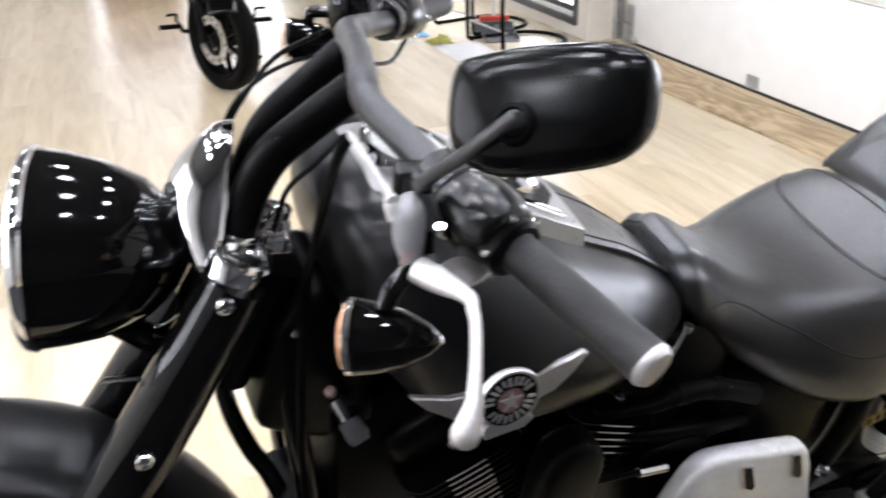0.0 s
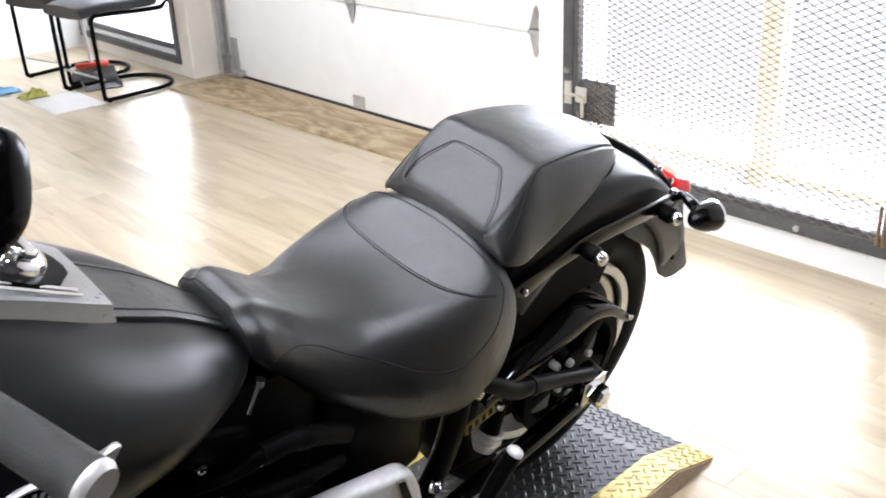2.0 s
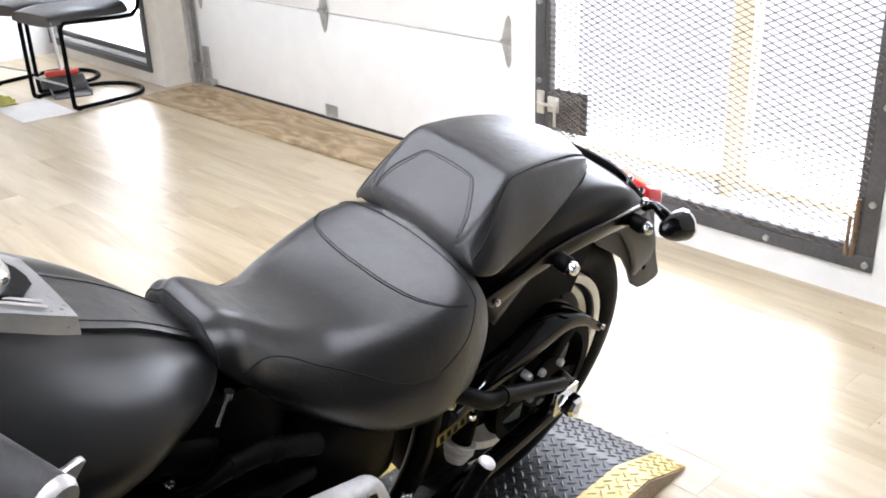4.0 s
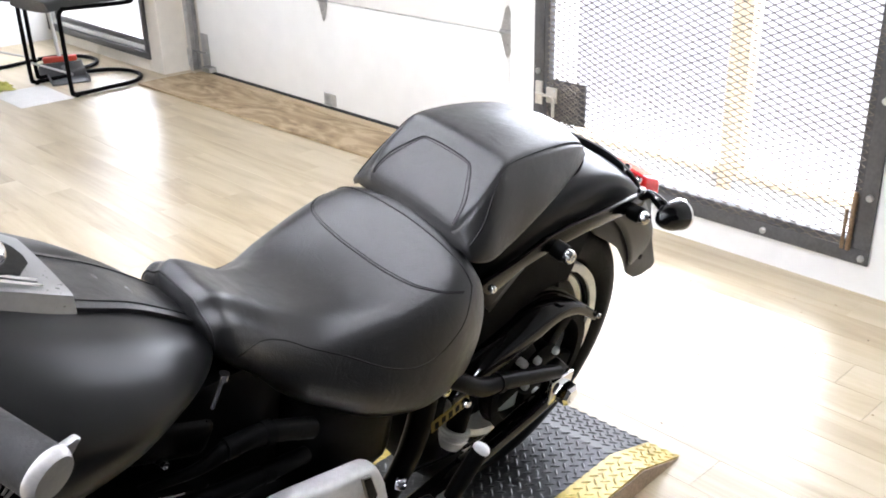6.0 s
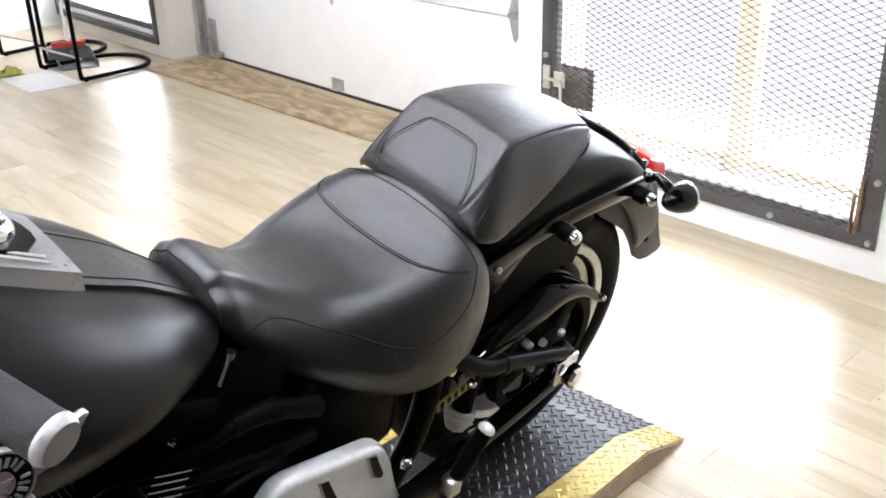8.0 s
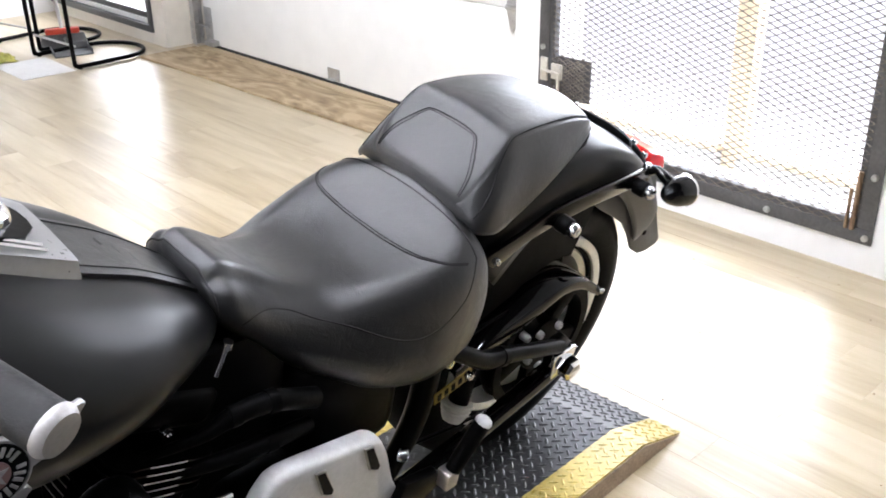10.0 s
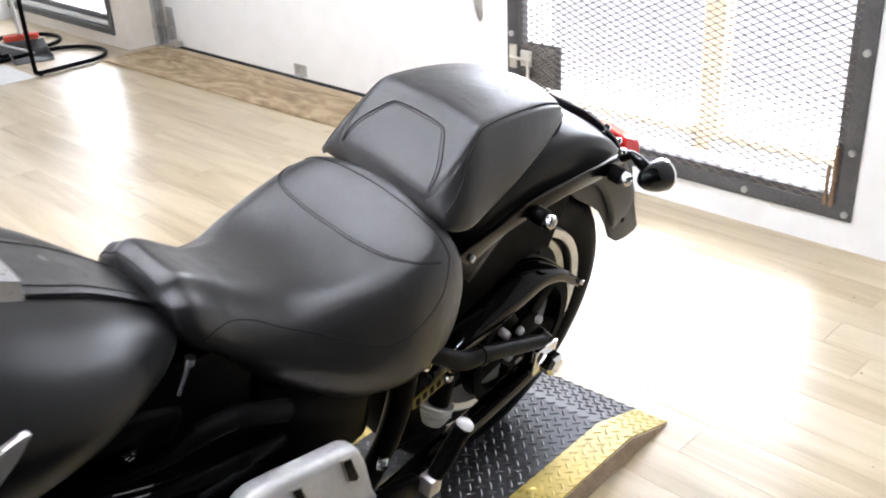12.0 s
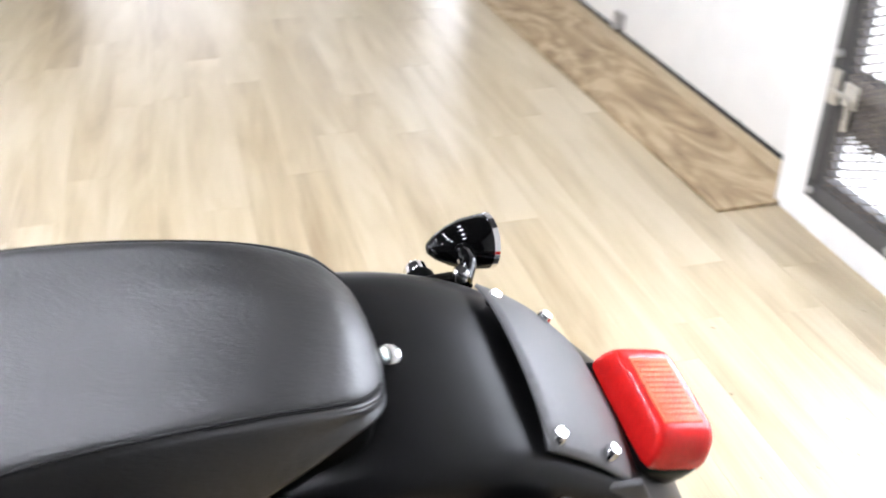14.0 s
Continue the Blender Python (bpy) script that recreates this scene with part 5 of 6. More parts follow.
# ---- front end, turned with the bars ----
FA = Vector((-1.765, 0, -0.04))
tyre, rim = wheel_meshes(0.318, 0.07, 0.222)
d = disc_plate(0.03, 0.2, -0.02, 0.02, 10, 0.118, 0.172)
for b in (tyre, rim, d):
    b.transform(Matrix.Translation(FA))
fw = fp("front_wheel", d, SATIN, "black disc front wheel", smooth=30)
fp("tyre", tyre, RUBBER, "", fw)
fp("rim", rim, RIM, "", fw)
sec = []
for deg in (-8, 15, 40, 65, 90, 115, 135, 150):
    a = radians(deg)
    rt, hw = 0.402 - 0.0006 * abs(deg - 70) * 0.3, 0.098
    sec.append([(FA.x + (rt - dr) * math.cos(a), y * hw, FA.z + (rt - dr) * math.sin(a)) for y, dr in ((-1.0, 0.12), (-1, 0.06), (-0.95, 0.026), (-0.6, 0.006), (0, 0), (0.6, 0.006), (0.95, 0.026), (1, 0.06), (1, 0.12))])
ff, _ = grid_surface(sec, 4, 4, ends=False)
ffo = fp("front_fender", ff, MATTE, "matte black front fender")
mod = ffo.modifiers.new("thick", "SOLIDIFY")
mod.thickness, mod.offset = 0.003, -1
for s in (-1, 1):
    y = 0.108 * s
    fk = fp("fork_cover", tube([(-1.392, y * 0.92, 0.605), (-1.45, y * 0.96, 0.5), (-1.53, y, 0.36), (-1.61, y, 0.235)], [0.034, 0.038, 0.042, 0.043], 24), GLOSS, "gloss black fork cover")
    fp("fork_leg", tube([(-1.60, y, 0.27), (-1.74, y, 0.02), (-1.775, y, -0.06)], 0.03, 18, 3), GLOSS, "", fk)
    for p in ((-1.4025, 0.133 * s, 0.597), (-1.503, 0.1475 * s, 0.412)):
        fp("cover_screw", bolt(p, (0.25, s, 0.2), 0.0095, 0.008), CHROME, "chrome cover screw", fk)
    rs = fp("riser", tube([(-1.3934, 0.0533 * s, 0.612), (-1.3878, 0.0463 * s, 0.6327), (-1.3717, 0.0424 * s, 0.6788), (-1.3469, 0.0472 * s, 0.723), (-1.3068, 0.0521 * s, 0.76), (-1.259, 0.058 * s, 0.798)], 0.0205, 20), BARS if False else SATIN, "satin black curved handlebar riser")
    fp("riser_ring", lathe([(-0.004, 0.0215), (-0.003, 0.0225), (0.003, 0.0225), (0.004, 0.0215)], 24, aim((-1.3875, 0.0463 * s, 0.634), (0.3, 0, 1))), CHROME, "bright ring", rs)
fp("head_clamp", slab([(-1.43, 0.575), (-1.35, 0.605), (-1.36, 0.622), (-1.40, 0.618), (-1.44, 0.6)], -0.10, 0.10, 0.014, 4), CHROME, "chrome top fork clamp")
for s in (-1, 1):
    fp("clamp_end", lathe([(-0.014, 0.026), (-0.012, 0.03), (0.012, 0.03), (0.018, 0.027), (0.019, 0.022), (0.014, 0.016), (0.014, 0.0)], 28, aim((-1.392, 0.094 * s, 0.615), (0.45, 0, 0.9))), CHROME, "chrome fork clamp end")
nac = []
for z, xb, xf, w in ((0.737, -1.392, -1.398, 0.012), (0.735, -1.387, -1.41, 0.022), (0.72, -1.388, -1.428, 0.034), (0.69, -1.393, -1.454, 0.05), (0.66, -1.398, -1.466, 0.063), (0.635, -1.405, -1.46, 0.076), (0.61, -1.415, -1.445, 0.086)):
    nac.append([(xb + (xf - xb) * math.sin(k * math.pi / 12) ** 0.7, -w * math.cos(k * math.pi / 12), z) for k in range(13)])
ns = fp("nacelle", grid_surface(nac, 4, 2, ends=False)[0], CHROME, "chrome fork nacelle", smooth=60)
mod = ns.modifiers.new("thick", "SOLIDIFY")
mod.thickness, mod.offset = 0.004, 0
fp("clamp_bolts", box((-1.37, -0.022, 0.588), (-1.33, 0.028, 0.612), 0.006, 2, box((-1.362, -0.016, 0.61), (-1.338, 0.022, 0.632), 0.005, 2, lathe([(0, 0.018), (0.01, 0.018), (0.013, 0.012), (0.013, 0)], 18, aim((-1.348, 0.002, 0.63), (0.3, 0, 1))))), CHROME, "alloy ignition block")
HC = aim((-1.584, 0, 0.6), (-1, 0, 0.06)) @ Matrix.Scale(0.965, 4)
hl = fp("headlight", lathe([(-0.15, 0.0), (-0.148, 0.018), (-0.13, 0.05), (-0.095, 0.082), (-0.05, 0.103), (-0.01, 0.1125), (0.02, 0.1165)], 48, HC), GLOSS, "gloss black headlight bucket")
fp("bezel", lathe([(0.019, 0.117), (0.022, 0.1195), (0.030, 0.119), (0.036, 0.114), (0.038, 0.106), (0.03, 0.1), (0.02, 0.1)], 48, HC), CHROME, "chrome headlight rim", hl)
fp("headlight_lens", lathe([(0.024, 0.102), (0.034, 0.09), (0.042, 0.06), (0.045, 0.0)], 40, HC), CLEARLENS, "clear headlight lens", hl)
fp("headlight_bracket", tube([(-1.54, 0, 0.5), (-1.49, 0, 0.47), (-1.44, 0, 0.5)], 0.018), GLOSS, "", hl)
fp("trim_strip", box((-1.545, -0.092, 0.478), (-1.475, -0.087, 0.484), 0.002), CHROME)
# bars
bars = fp("handlebar", tube([(-1.09, -0.457, 0.738), (-1.1626, -0.3432, 0.7707), (-1.208, -0.2635, 0.8), (-1.24, -0.179, 0.8098), (-1.2505, -0.145, 0.8115), (-1.2545, -0.12, 0.814), (-1.2545, -0.091, 0.819), (-1.2512, 0, 0.818), (-1.2545, 0.075, 0.814), (-1.251, 0.1, 0.811), (-1.241, 0.13, 0.804), (-1.23, 0.1715, 0.793), (-1.192, 0.2557, 0.7725), (-1.149, 0.3366, 0.7547), (-1.085, 0.456, 0.738)], 0.0152, 20, 5), BARS, "satin grey handlebar")
for s in (-1, 1):
    d = Vector((0.0805, 0.1264 * s, -0.0361) if s < 0 else (0.064, 0.1194, -0.0167)).normalized()
    a = Vector((-1.1626, 0.3432 * s, 0.7707) if s < 0 else (-1.149, 0.3366, 0.7547))
    L = 0.146
    gr = fp("grip", lathe([(0, 0.0), (0, 0.0185), (0.006, 0.02), (0.01, 0.0175), (0.02, 0.0168), (L * 0.5, 0.0175), (L, 0.0182), (L, 0.0)], 24, aim(a, d)), GRIPRUB, "black rubber grip", bars)
    fp("grip_end", lathe([(L, 0.0), (L, 0.0185), (L + 0.003, 0.0188), (L + 0.007, 0.0165), (L + 0.0085, 0.0155), (L + 0.009, 0)], 24, aim(a, d)), LEVER, "bright alloy grip end", gr)
    AM = aim(a, d)
    hs = grid_surface([[(x, q * math.cos(k * math.pi / 8), w * math.sin(k * math.pi / 8)) for k in range(16)] for x, q, w in ((-0.075, 0.012, 0.012), (-0.072, 0.024, 0.022), (-0.055, 0.033, 0.029), (-0.03, 0.035, 0.032), (-0.01, 0.032, 0.03), (-0.001, 0.026, 0.025), (0.002, 0.012, 0.012))], 3, 2, True)[0]
    hs.transform(Matrix.Translation((-0.002, 0, 0.006)) @ AM)
    sw = fp("switch_housing", hs, HOUSING, "rounded black switch housing", bars)
    for k, (u0, u1, hh) in enumerate(((-0.092, -0.072, 0.034), (-0.068, -0.056, 0.036))):
        cl = lathe([(u0, hh * 0.72), (u0 + 0.003, hh * 0.8), (u1 - 0.003, hh * 0.8), (u1, hh * 0.72)], 24, Matrix.Translation((-0.004, 0, 0.008)) @ AM)
        fp("clamp_band", cl, HOUSING, "clamp band", sw)
    fp("clamp_block", box(tuple(a - d * 0.085 + Vector((-0.04, -0.012, -0.012))), tuple(a - d * 0.085 + Vector((-0.008, 0.014, 0.022))), 0.006, 3), HOUSING, "perch clamp", sw)
    if s < 0:
        # clamp glare put into pale alloy; the thin slash is only a highlight
        fp("clamp_cap", tube([(-1.213, -0.2976, 0.7955), (-1.2107, -0.2986, 0.7969), (-1.195, -0.2985, 0.807), (-1.1795, -0.2969, 0.8153), (-1.1775, -0.297, 0.815)], [0.002, 0.0042, 0.006, 0.0052, 0.002], 10, 3), LEVER, "pale alloy clamp cap", sw)
        fp("highlight_slash", tube([(-1.201, -0.3067, 0.7856), (-1.192, -0.3052, 0.795), (-1.18, -0.3023, 0.8038)], [0.0012, 0.0032, 0.0036], 10, 3), LEVER, "", sw)
        fp("clamp_shoe", tube([(-1.221, -0.3006, 0.7897), (-1.2165, -0.3085, 0.777), (-1.207, -0.3145, 0.77), (-1.1978, -0.3188, 0.7669)], [0.0045, 0.0075, 0.0075, 0.003], 10, 3), LEVER, "pale alloy clamp shoe", sw)
    for k in range(4):
        q = a - d * (0.012 + 0.014 * k) + Vector((-0.026, 0, 0.022 - 0.006 * k))
        fp("switch", box(tuple(q - Vector((0.006, 0.005, 0.006))), tuple(q + Vector((0.006, 0.005, 0.006))), 0.003, 2), GLOSS if k % 2 else FENDGREY, "", sw)
    fp("collar", lathe([(-0.005, 0.0235), (-0.003, 0.026), (0.005, 0.0265), (0.009, 0.0235)], 24, AM), SATIN, "black grip collar", sw)
    for k in range(5):
        g = AM @ Vector((0.001, 0.026 * math.cos(k * 1.26 + 0.5), 0.026 * math.sin(k * 1.26 + 0.5)))
        fp("collar_screw", bolt(g - d * 0.002, g - a, 0.0034, 0.005), CHROME, "", sw)
    g = Vector((-1.1991, 0.3379 * s, 0.7453))
    tab = lathe([(-0.004, 0.0), (-0.004, 0.016), (0.0, 0.0185), (0.003, 0.017), (0.004, 0.0)], 24, aim(g, (0.1, 0.35 * s, 0.8)) @ Matrix.Diagonal((1, 1.25, 0.8, 1)))
    fp("trigger_switch", tab, LEVER if s < 0 else HOUSING, "pale finger tab of the trigger switch", sw)
    # perch and lever
    pv = Vector((-1.2415, 0.3465 * s, 0.762))
    pb = tube([a - d * 0.07, a - d * 0.06 + Vector((-0.035, 0, 0.0)), (-1.2405, 0.3262 * s, 0.797), (-1.2425, 0.337 * s, 0.779), pv], [0.012, 0.012, 0.0135, 0.013, 0.008], 16)
    perch = fp("lever_perch", pb, PERCHGREY, "grey lever perch", bars)
    fp("pivot", rod(pv + Vector((-0.004, -0.004 * s, -0.016)), pv + Vector((-0.002, 0, 0.012)), 0.0065, 14), COPPER, "brass pivot pin", perch)
    lv = fp("lever", tube([(-1.2365, 0.3528 * s, 0.7589), (-1.2253, 0.3738 * s, 0.7612), (-1.2147, 0.4019 * s, 0.7689), (-1.208, 0.4153 * s, 0.7686), (-1.2086, 0.424 * s, 0.767), (-1.2091, 0.4388 * s, 0.7634), (-1.214, 0.467 * s, 0.7478), (-1.2188, 0.4881 * s, 0.7283)], [0.0115, 0.0105, 0.0075, 0.0056, 0.005, 0.0046, 0.005, 0.0068], 14, 5, flat=0.8), LEVER if s < 0 else HOUSING, "bare alloy lever" if s < 0 else "black brake lever", perch)
    fp("lever_ball", lathe([(-0.026, 0.0), (-0.0255, 0.0058), (-0.012, 0.0085), (0, 0.0108), (0.006, 0.0095), (0.010, 0.0055), (0.0115, 0)], 20, aim((-1.2255, 0.4976 * s, 0.7159), (-0.0067, 0.0095 * s, -0.0124))), LEVER if s < 0 else HOUSING, "", lv)
    # front turn signal
    c = Vector((-1.264, 0.359 * s, 0.7015)) if s < 0 else Vector((-1.2879, 0.3635, 0.7158))
    sgm = aim(c, (-0.95, 0.28 if s < 0 else 0.2, -0.06)) @ Matrix.Scale(0.88, 4)
    sg = fp("front_turn_signal", lathe([(-0.052, 0.0), (-0.05, 0.006), (-0.042, 0.014), (-0.02, 0.026), (0.005, 0.033), (0.026, 0.036)], 30, sgm), GLOSS, "gloss black bullet turn signal", bars)
    fp("trim_ring", lathe([(0.0265, 0.0362), (0.032, 0.0366), (0.034, 0.034), (0.03, 0.031)], 30, sgm), CHROME, "", sg)
    fp("amber_lens", lathe([(0.030, 0.033), (0.037, 0.031), (0.042, 0.02), (0.044, 0.0)], 30, sgm), AMBER, "amber lens", sg)
    fp("tip_screw", bolt(sgm @ Vector((-0.05, 0, 0)), (0.98, 0.13 * s, 0.15), 0.004, 0.003), CHROME, "", sg)
    fp("signal_stalk", tube([c + Vector((0, 0, 0.028)), c + Vector((0.006, -0.004 * s, 0.042)), pv + Vector((0, 0, -0.004))], 0.0085, 10), GLOSS, "", sg)

# mirror on its stem; the camera sees its black back
MX = Vector((0.82, -0.56, 0.135)).normalized()
MN = MX.cross(Vector((0.34, 0.36, 0.86))).normalized()
MU = MN.cross(MX).normalized()
for s in (-1, 1):
    flip = Matrix.Diagonal((1, -s, 1, 1))
    MM = Matrix.Translation((-1.150, -0.372, 0.897)) @ Matrix((MX, MU, MN)).transposed().to_4x4()
    out = [(-0.073, 0.0), (-0.07, 0.026), (-0.052, 0.034), (-0.02, 0.041), (0.03, 0.046), (0.06, 0.043), (0.074, 0.032), (0.078, 0.006), (0.074, -0.016), (0.055, -0.034), (0.02, -0.044), (-0.02, -0.051), (-0.05, -0.047), (-0.068, -0.03)]
    rows = []
    for sc_, h in ((1.0, 0.0), (1.0, 0.006), (0.97, 0.014), (0.86, 0.022), (0.6, 0.0275), (0.25, 0.029)):
        rows.append([(x * sc_, y * sc_, h) for x, y in out])
    ms = grid_surface(rows, 3, 3, True)[0]
    ms.transform(flip @ MM)
    mir = fp("mirror", ms, MIRRORBLK, "smooth black mirror shell", bars)
    g = bmesh.new()
    g.faces.new([g.verts.new((x * 0.94, y * 0.94, -0.002)) for x, y in spline(out, 3, True)])
    gl = bmesh.ops.extrude_face_region(g, geom=g.faces[:])
    bmesh.ops.translate(g, verts=[v for v in gl["geom"] if isinstance(v, bmesh.types.BMVert)], vec=(0, 0, 0.0016))
    g.transform(flip @ MM)
    fp("mirror_glass", g, MIRROR, "silvered mirror glass", mir, 0)
    j = Vector((-1.1803, -0.3939, 0.8958))
    stem = tube([(-1.2226, -0.3348, 0.784), (-1.2275, -0.326, 0.802), (-1.2306, -0.3215, 0.8145), (-1.2285, -0.334, 0.828), (-1.207, -0.3766, 0.8685), tuple(j + MN * 0.008), tuple(j)], [0.0085, 0.007, 0.0065, 0.0058, 0.0058, 0.0062, 0.0095], 12, 5)
    stem.transform(flip)
    fp("mirror_stem", stem, BARS, "satin grey mirror stem", mir)
    post = tube([(-1.2297, -0.3197, 0.8186), (-1.2277, -0.3275, 0.7606)], 0.0075, 12, 1, False)
    post.transform(flip)
    fp("stem_post", post, SATIN, "black mirror post", mir)
    nut = bolt((-1.219, -0.342, 0.786), (-0.1, -0.2, 0.95), 0.005, 0.006)
    nut.transform(flip)
    fp("stem_nut", nut, CHROME, "chrome stem nut", mir)
    sock = lathe([(-0.004, 0.016), (0.002, 0.0145), (0.004, 0.011), (0.002, 0.009)], 20, aim(j, MN))
    sock.transform(flip)
    fp("stem_socket", sock, RUBBER, "black socket", mir)
# right-hand brake reservoir, cables
fp("brake_reservoir", lathe([(-0.034, 0.0), (-0.034, 0.028), (-0.028, 0.032), (0.024, 0.032), (0.028, 0.03), (0.028, 0.0)], 28, aim((-1.2318, 0.2893, 0.7875), (0.1, 0.05, 1))), GLOSS, "gloss black brake fluid reservoir", bars)
fp("reservoir_cap", lathe([(0.029, 0.0), (0.029, 0.034), (0.036, 0.034), (0.039, 0.03), (0.039, 0.0)], 28, aim((-1.2318, 0.2893, 0.7875), (0.1, 0.05, 1))), GLOSS, "", bars)
fp("reservoir_bracket", box((-1.2138, 0.2533, 0.7735), (-1.1958, 0.2673, 0.8135), 0.004), CHROME, "", bars)
for pts, r, m in (([(-1.2767, -0.1894, 0.8026), (-1.288, -0.1703, 0.7693), (-1.2982, -0.1201, 0.6988), (-1.3096, -0.0859, 0.6229), (-1.3212, -0.0697, 0.5438), (-1.33, -0.1, 0.3), (-1.29, -0.12, 0.05)], 0.0055, RUBBER),
                  ([(-1.275, 0.34, 0.7), (-1.3028, 0.3206, 0.7028), (-1.3484, 0.2009, 0.7255), (-1.3836, 0.1421, 0.7161), (-1.4038, 0.1219, 0.6846), (-1.43, 0.09, 0.6)], 0.003, RUBBER),
                  ([(-1.27, 0.28, 0.755), (-1.35, 0.2, 0.735), (-1.42, 0.11, 0.65), (-1.44, 0.07, 0.55)], 0.0035, RUBBER),
                  ([(-1.2824, -0.1895, 0.8023), (-1.3051, -0.1179, 0.7442), (-1.3329, -0.0444, 0.6811), (-1.35, -0.02, 0.62)], 0.003, RUBBER)):
    fp("cable", tube(pts, r, 10), m, "black control cable", bars)
elbow = fp("cable_elbow", tube([(-1.13, 0.395, 0.735), (-1.1542, 0.3908, 0.69), (-1.1741, 0.3622, 0.6807), (-1.2111, 0.3271, 0.6914)], 0.0034, 10), STRUT, "dark steel cable elbow", bars)
fp("elbow_nut", rod((-1.205, 0.333, 0.69), (-1.226, 0.314, 0.695), 0.0085, 8), RUBBER, "black nut", elbow)
fp("clutch_cable_end", tube([(-1.2515, -0.3292, 0.7916), (-1.254, -0.3235, 0.8035), (-1.2545, -0.319, 0.8045), (-1.2632, -0.2557, 0.8034), (-1.2747, -0.1897, 0.8035), (-1.277, -0.187, 0.802)], [0.0075, 0.0075, 0.004, 0.0035, 0.0035, 0.0035], 10), LEVER, "bright cable sleeve", bars)

# ---- chairs, second motorcycle and clutter at the far end ----


def cantilever_chair(m):
    """Local: x to the open side of the base loop, y across, z up."""
    ch = thing("cantilever_chair", "black cantilever chair with tubular frame and padded seat", "chair", m, "cantilever chairs")
    W, D = 0.235, 0.34
    for s in (-1, 1):
        part("leg", tube([(0.0, s * W, 0.47), (-0.002, s * W, 0.40), (0.0, s * W, 0.06), (0.012, s * W, 0.022), (0.05, s * W, 0.014), (D, s * W, 0.014)], 0.0125, 12, 8), SATIN, ch, "black tubular front leg")
        part("foot_pad", lathe([(0, 0.0), (0, 0.012), (0.02, 0.009), (0.02, 0)], 12, aim((0.03, s * W, -0.001), (0, 0, 1))), RUBBER, ch)
        part("side_rail", tube([(0.0, s * W, 0.465), (0.02, s * W, 0.485), (0.06, s * W, 0.49), (0.4, s * W, 0.475), (0.46, s * W, 0.49), (0.5, s * W, 0.55), (0.54, s * W, 0.85)], 0.0125, 12), SATIN, ch)
    loop = [(D - 0.02, W, 0.014)] + [(D + 0.2 * math.sin(a), W * math.cos(a), 0.014) for a in np.linspace(0.1, math.pi - 0.1, 9)] + [(D - 0.02, -W, 0.014)]
    part("base_loop", tube(loop, 0.0125, 12), SATIN, ch)
    part("cross_bar", rod((0.02, -W, 0.13), (0.02, W, 0.13), 0.007, 10), STEEL, ch, "steel cross bar")
    part("seat", grid_surface([[(x, -w, z0), (x, -w - 0.012, z0 + 0.02), (x, -w * 0.85, z0 + 0.052), (x, 0, z0 + 0.06), (x, w * 0.85, z0 + 0.052), (x, w + 0.012, z0 + 0.02), (x, w, z0), (x, 0, z0 - 0.008)] for x, w, z0 in ((-0.045, 0.18, 0.475), (-0.035, 0.21, 0.478), (0.1, 0.225, 0.495), (0.35, 0.225, 0.49), (0.43, 0.21, 0.495), (0.44, 0.19, 0.5))], 4, 3, True)[0], LEATHER, ch, "black padded seat")
    part("backrest", grid_surface([[(0.50 + z * 0.1 + b, -w, 0.62 + z), (0.50 + z * 0.1, 0, 0.62 + z), (0.50 + z * 0.1 + b, w, 0.62 + z), (0.55 + z * 0.1, w, 0.62 + z), (0.545 + z * 0.1, 0, 0.62 + z), (0.55 + z * 0.1, -w, 0.62 + z)] for z, w, b in ((0, 0.19, 0.01), (0.02, 0.215, 0.0), (0.2, 0.22, 0.0), (0.24, 0.2, 0.01))], 3, 3, True)[0], LEATHER, ch, "black padded backrest")
    return ch


chair = cantilever_chair(Matrix.Translation((0.80, 4.43, 0.001)) @ Matrix.Rotation(radians(5), 4, "Z"))
copy_thing(chair, Matrix.Translation((0.80, 4.98, 0.001)) @ Matrix.Rotation(radians(12), 4, "Z"))

broom = thing("broom", "white-handled broom with a red head standing by the chairs", "broom", Matrix.Translation((1.03, 4.82, 0.001)) @ Matrix.Rotation(radians(-18), 4, "Z"))
part("head", box((-0.1, -0.022, 0.075), (0.1, 0.022, 0.112), 0.01, 2), REDPL, broom, "red plastic broom head")
part("bristles", grid_surface([[(-0.1, -0.018, 0.074), (0.1, -0.018, 0.074), (0.1, 0.018, 0.074), (-0.1, 0.018, 0.074)], [(-0.115, -0.03, 0.001), (0.115, -0.03, 0.001), (0.115, 0.03, 0.001), (-0.115, 0.03, 0.001)]], 3, 6, True)[0], GREYPL, broom, "dark bristles")
part("handle", tube([(0, 0, 0.11), (-0.02, 0.03, 0.5), (-0.05, 0.09, 1.25)], 0.012, 12, 3), WHITEPL, broom, "white handle")
pan_ = thing("dustpan", "grey dustpan lying on the floor under a chair", "dustpan", Matrix.Translation((0.98, 4.6, 0.001)) @ Matrix.Rotation(radians(-15), 4, "Z"))
part("tray", box((-0.11, -0.09, 0.0), (0.11, 0.09, 0.006), 0.002, bm=box((-0.11, 0.084, 0.006), (0.11, 0.09, 0.05), 0.002, bm=box((-0.11, -0.09, 0.006), (-0.105, 0.083, 0.035), 0.002, bm=box((0.105, -0.09, 0.006), (0.11, 0.083, 0.035), 0.002)))), GREYPL, pan_)
part("handle", tube([(0, 0.1, 0.03), (0, 0.16, 0.05), (0, 0.24, 0.04)], 0.012, 10), GREYPL, pan_)


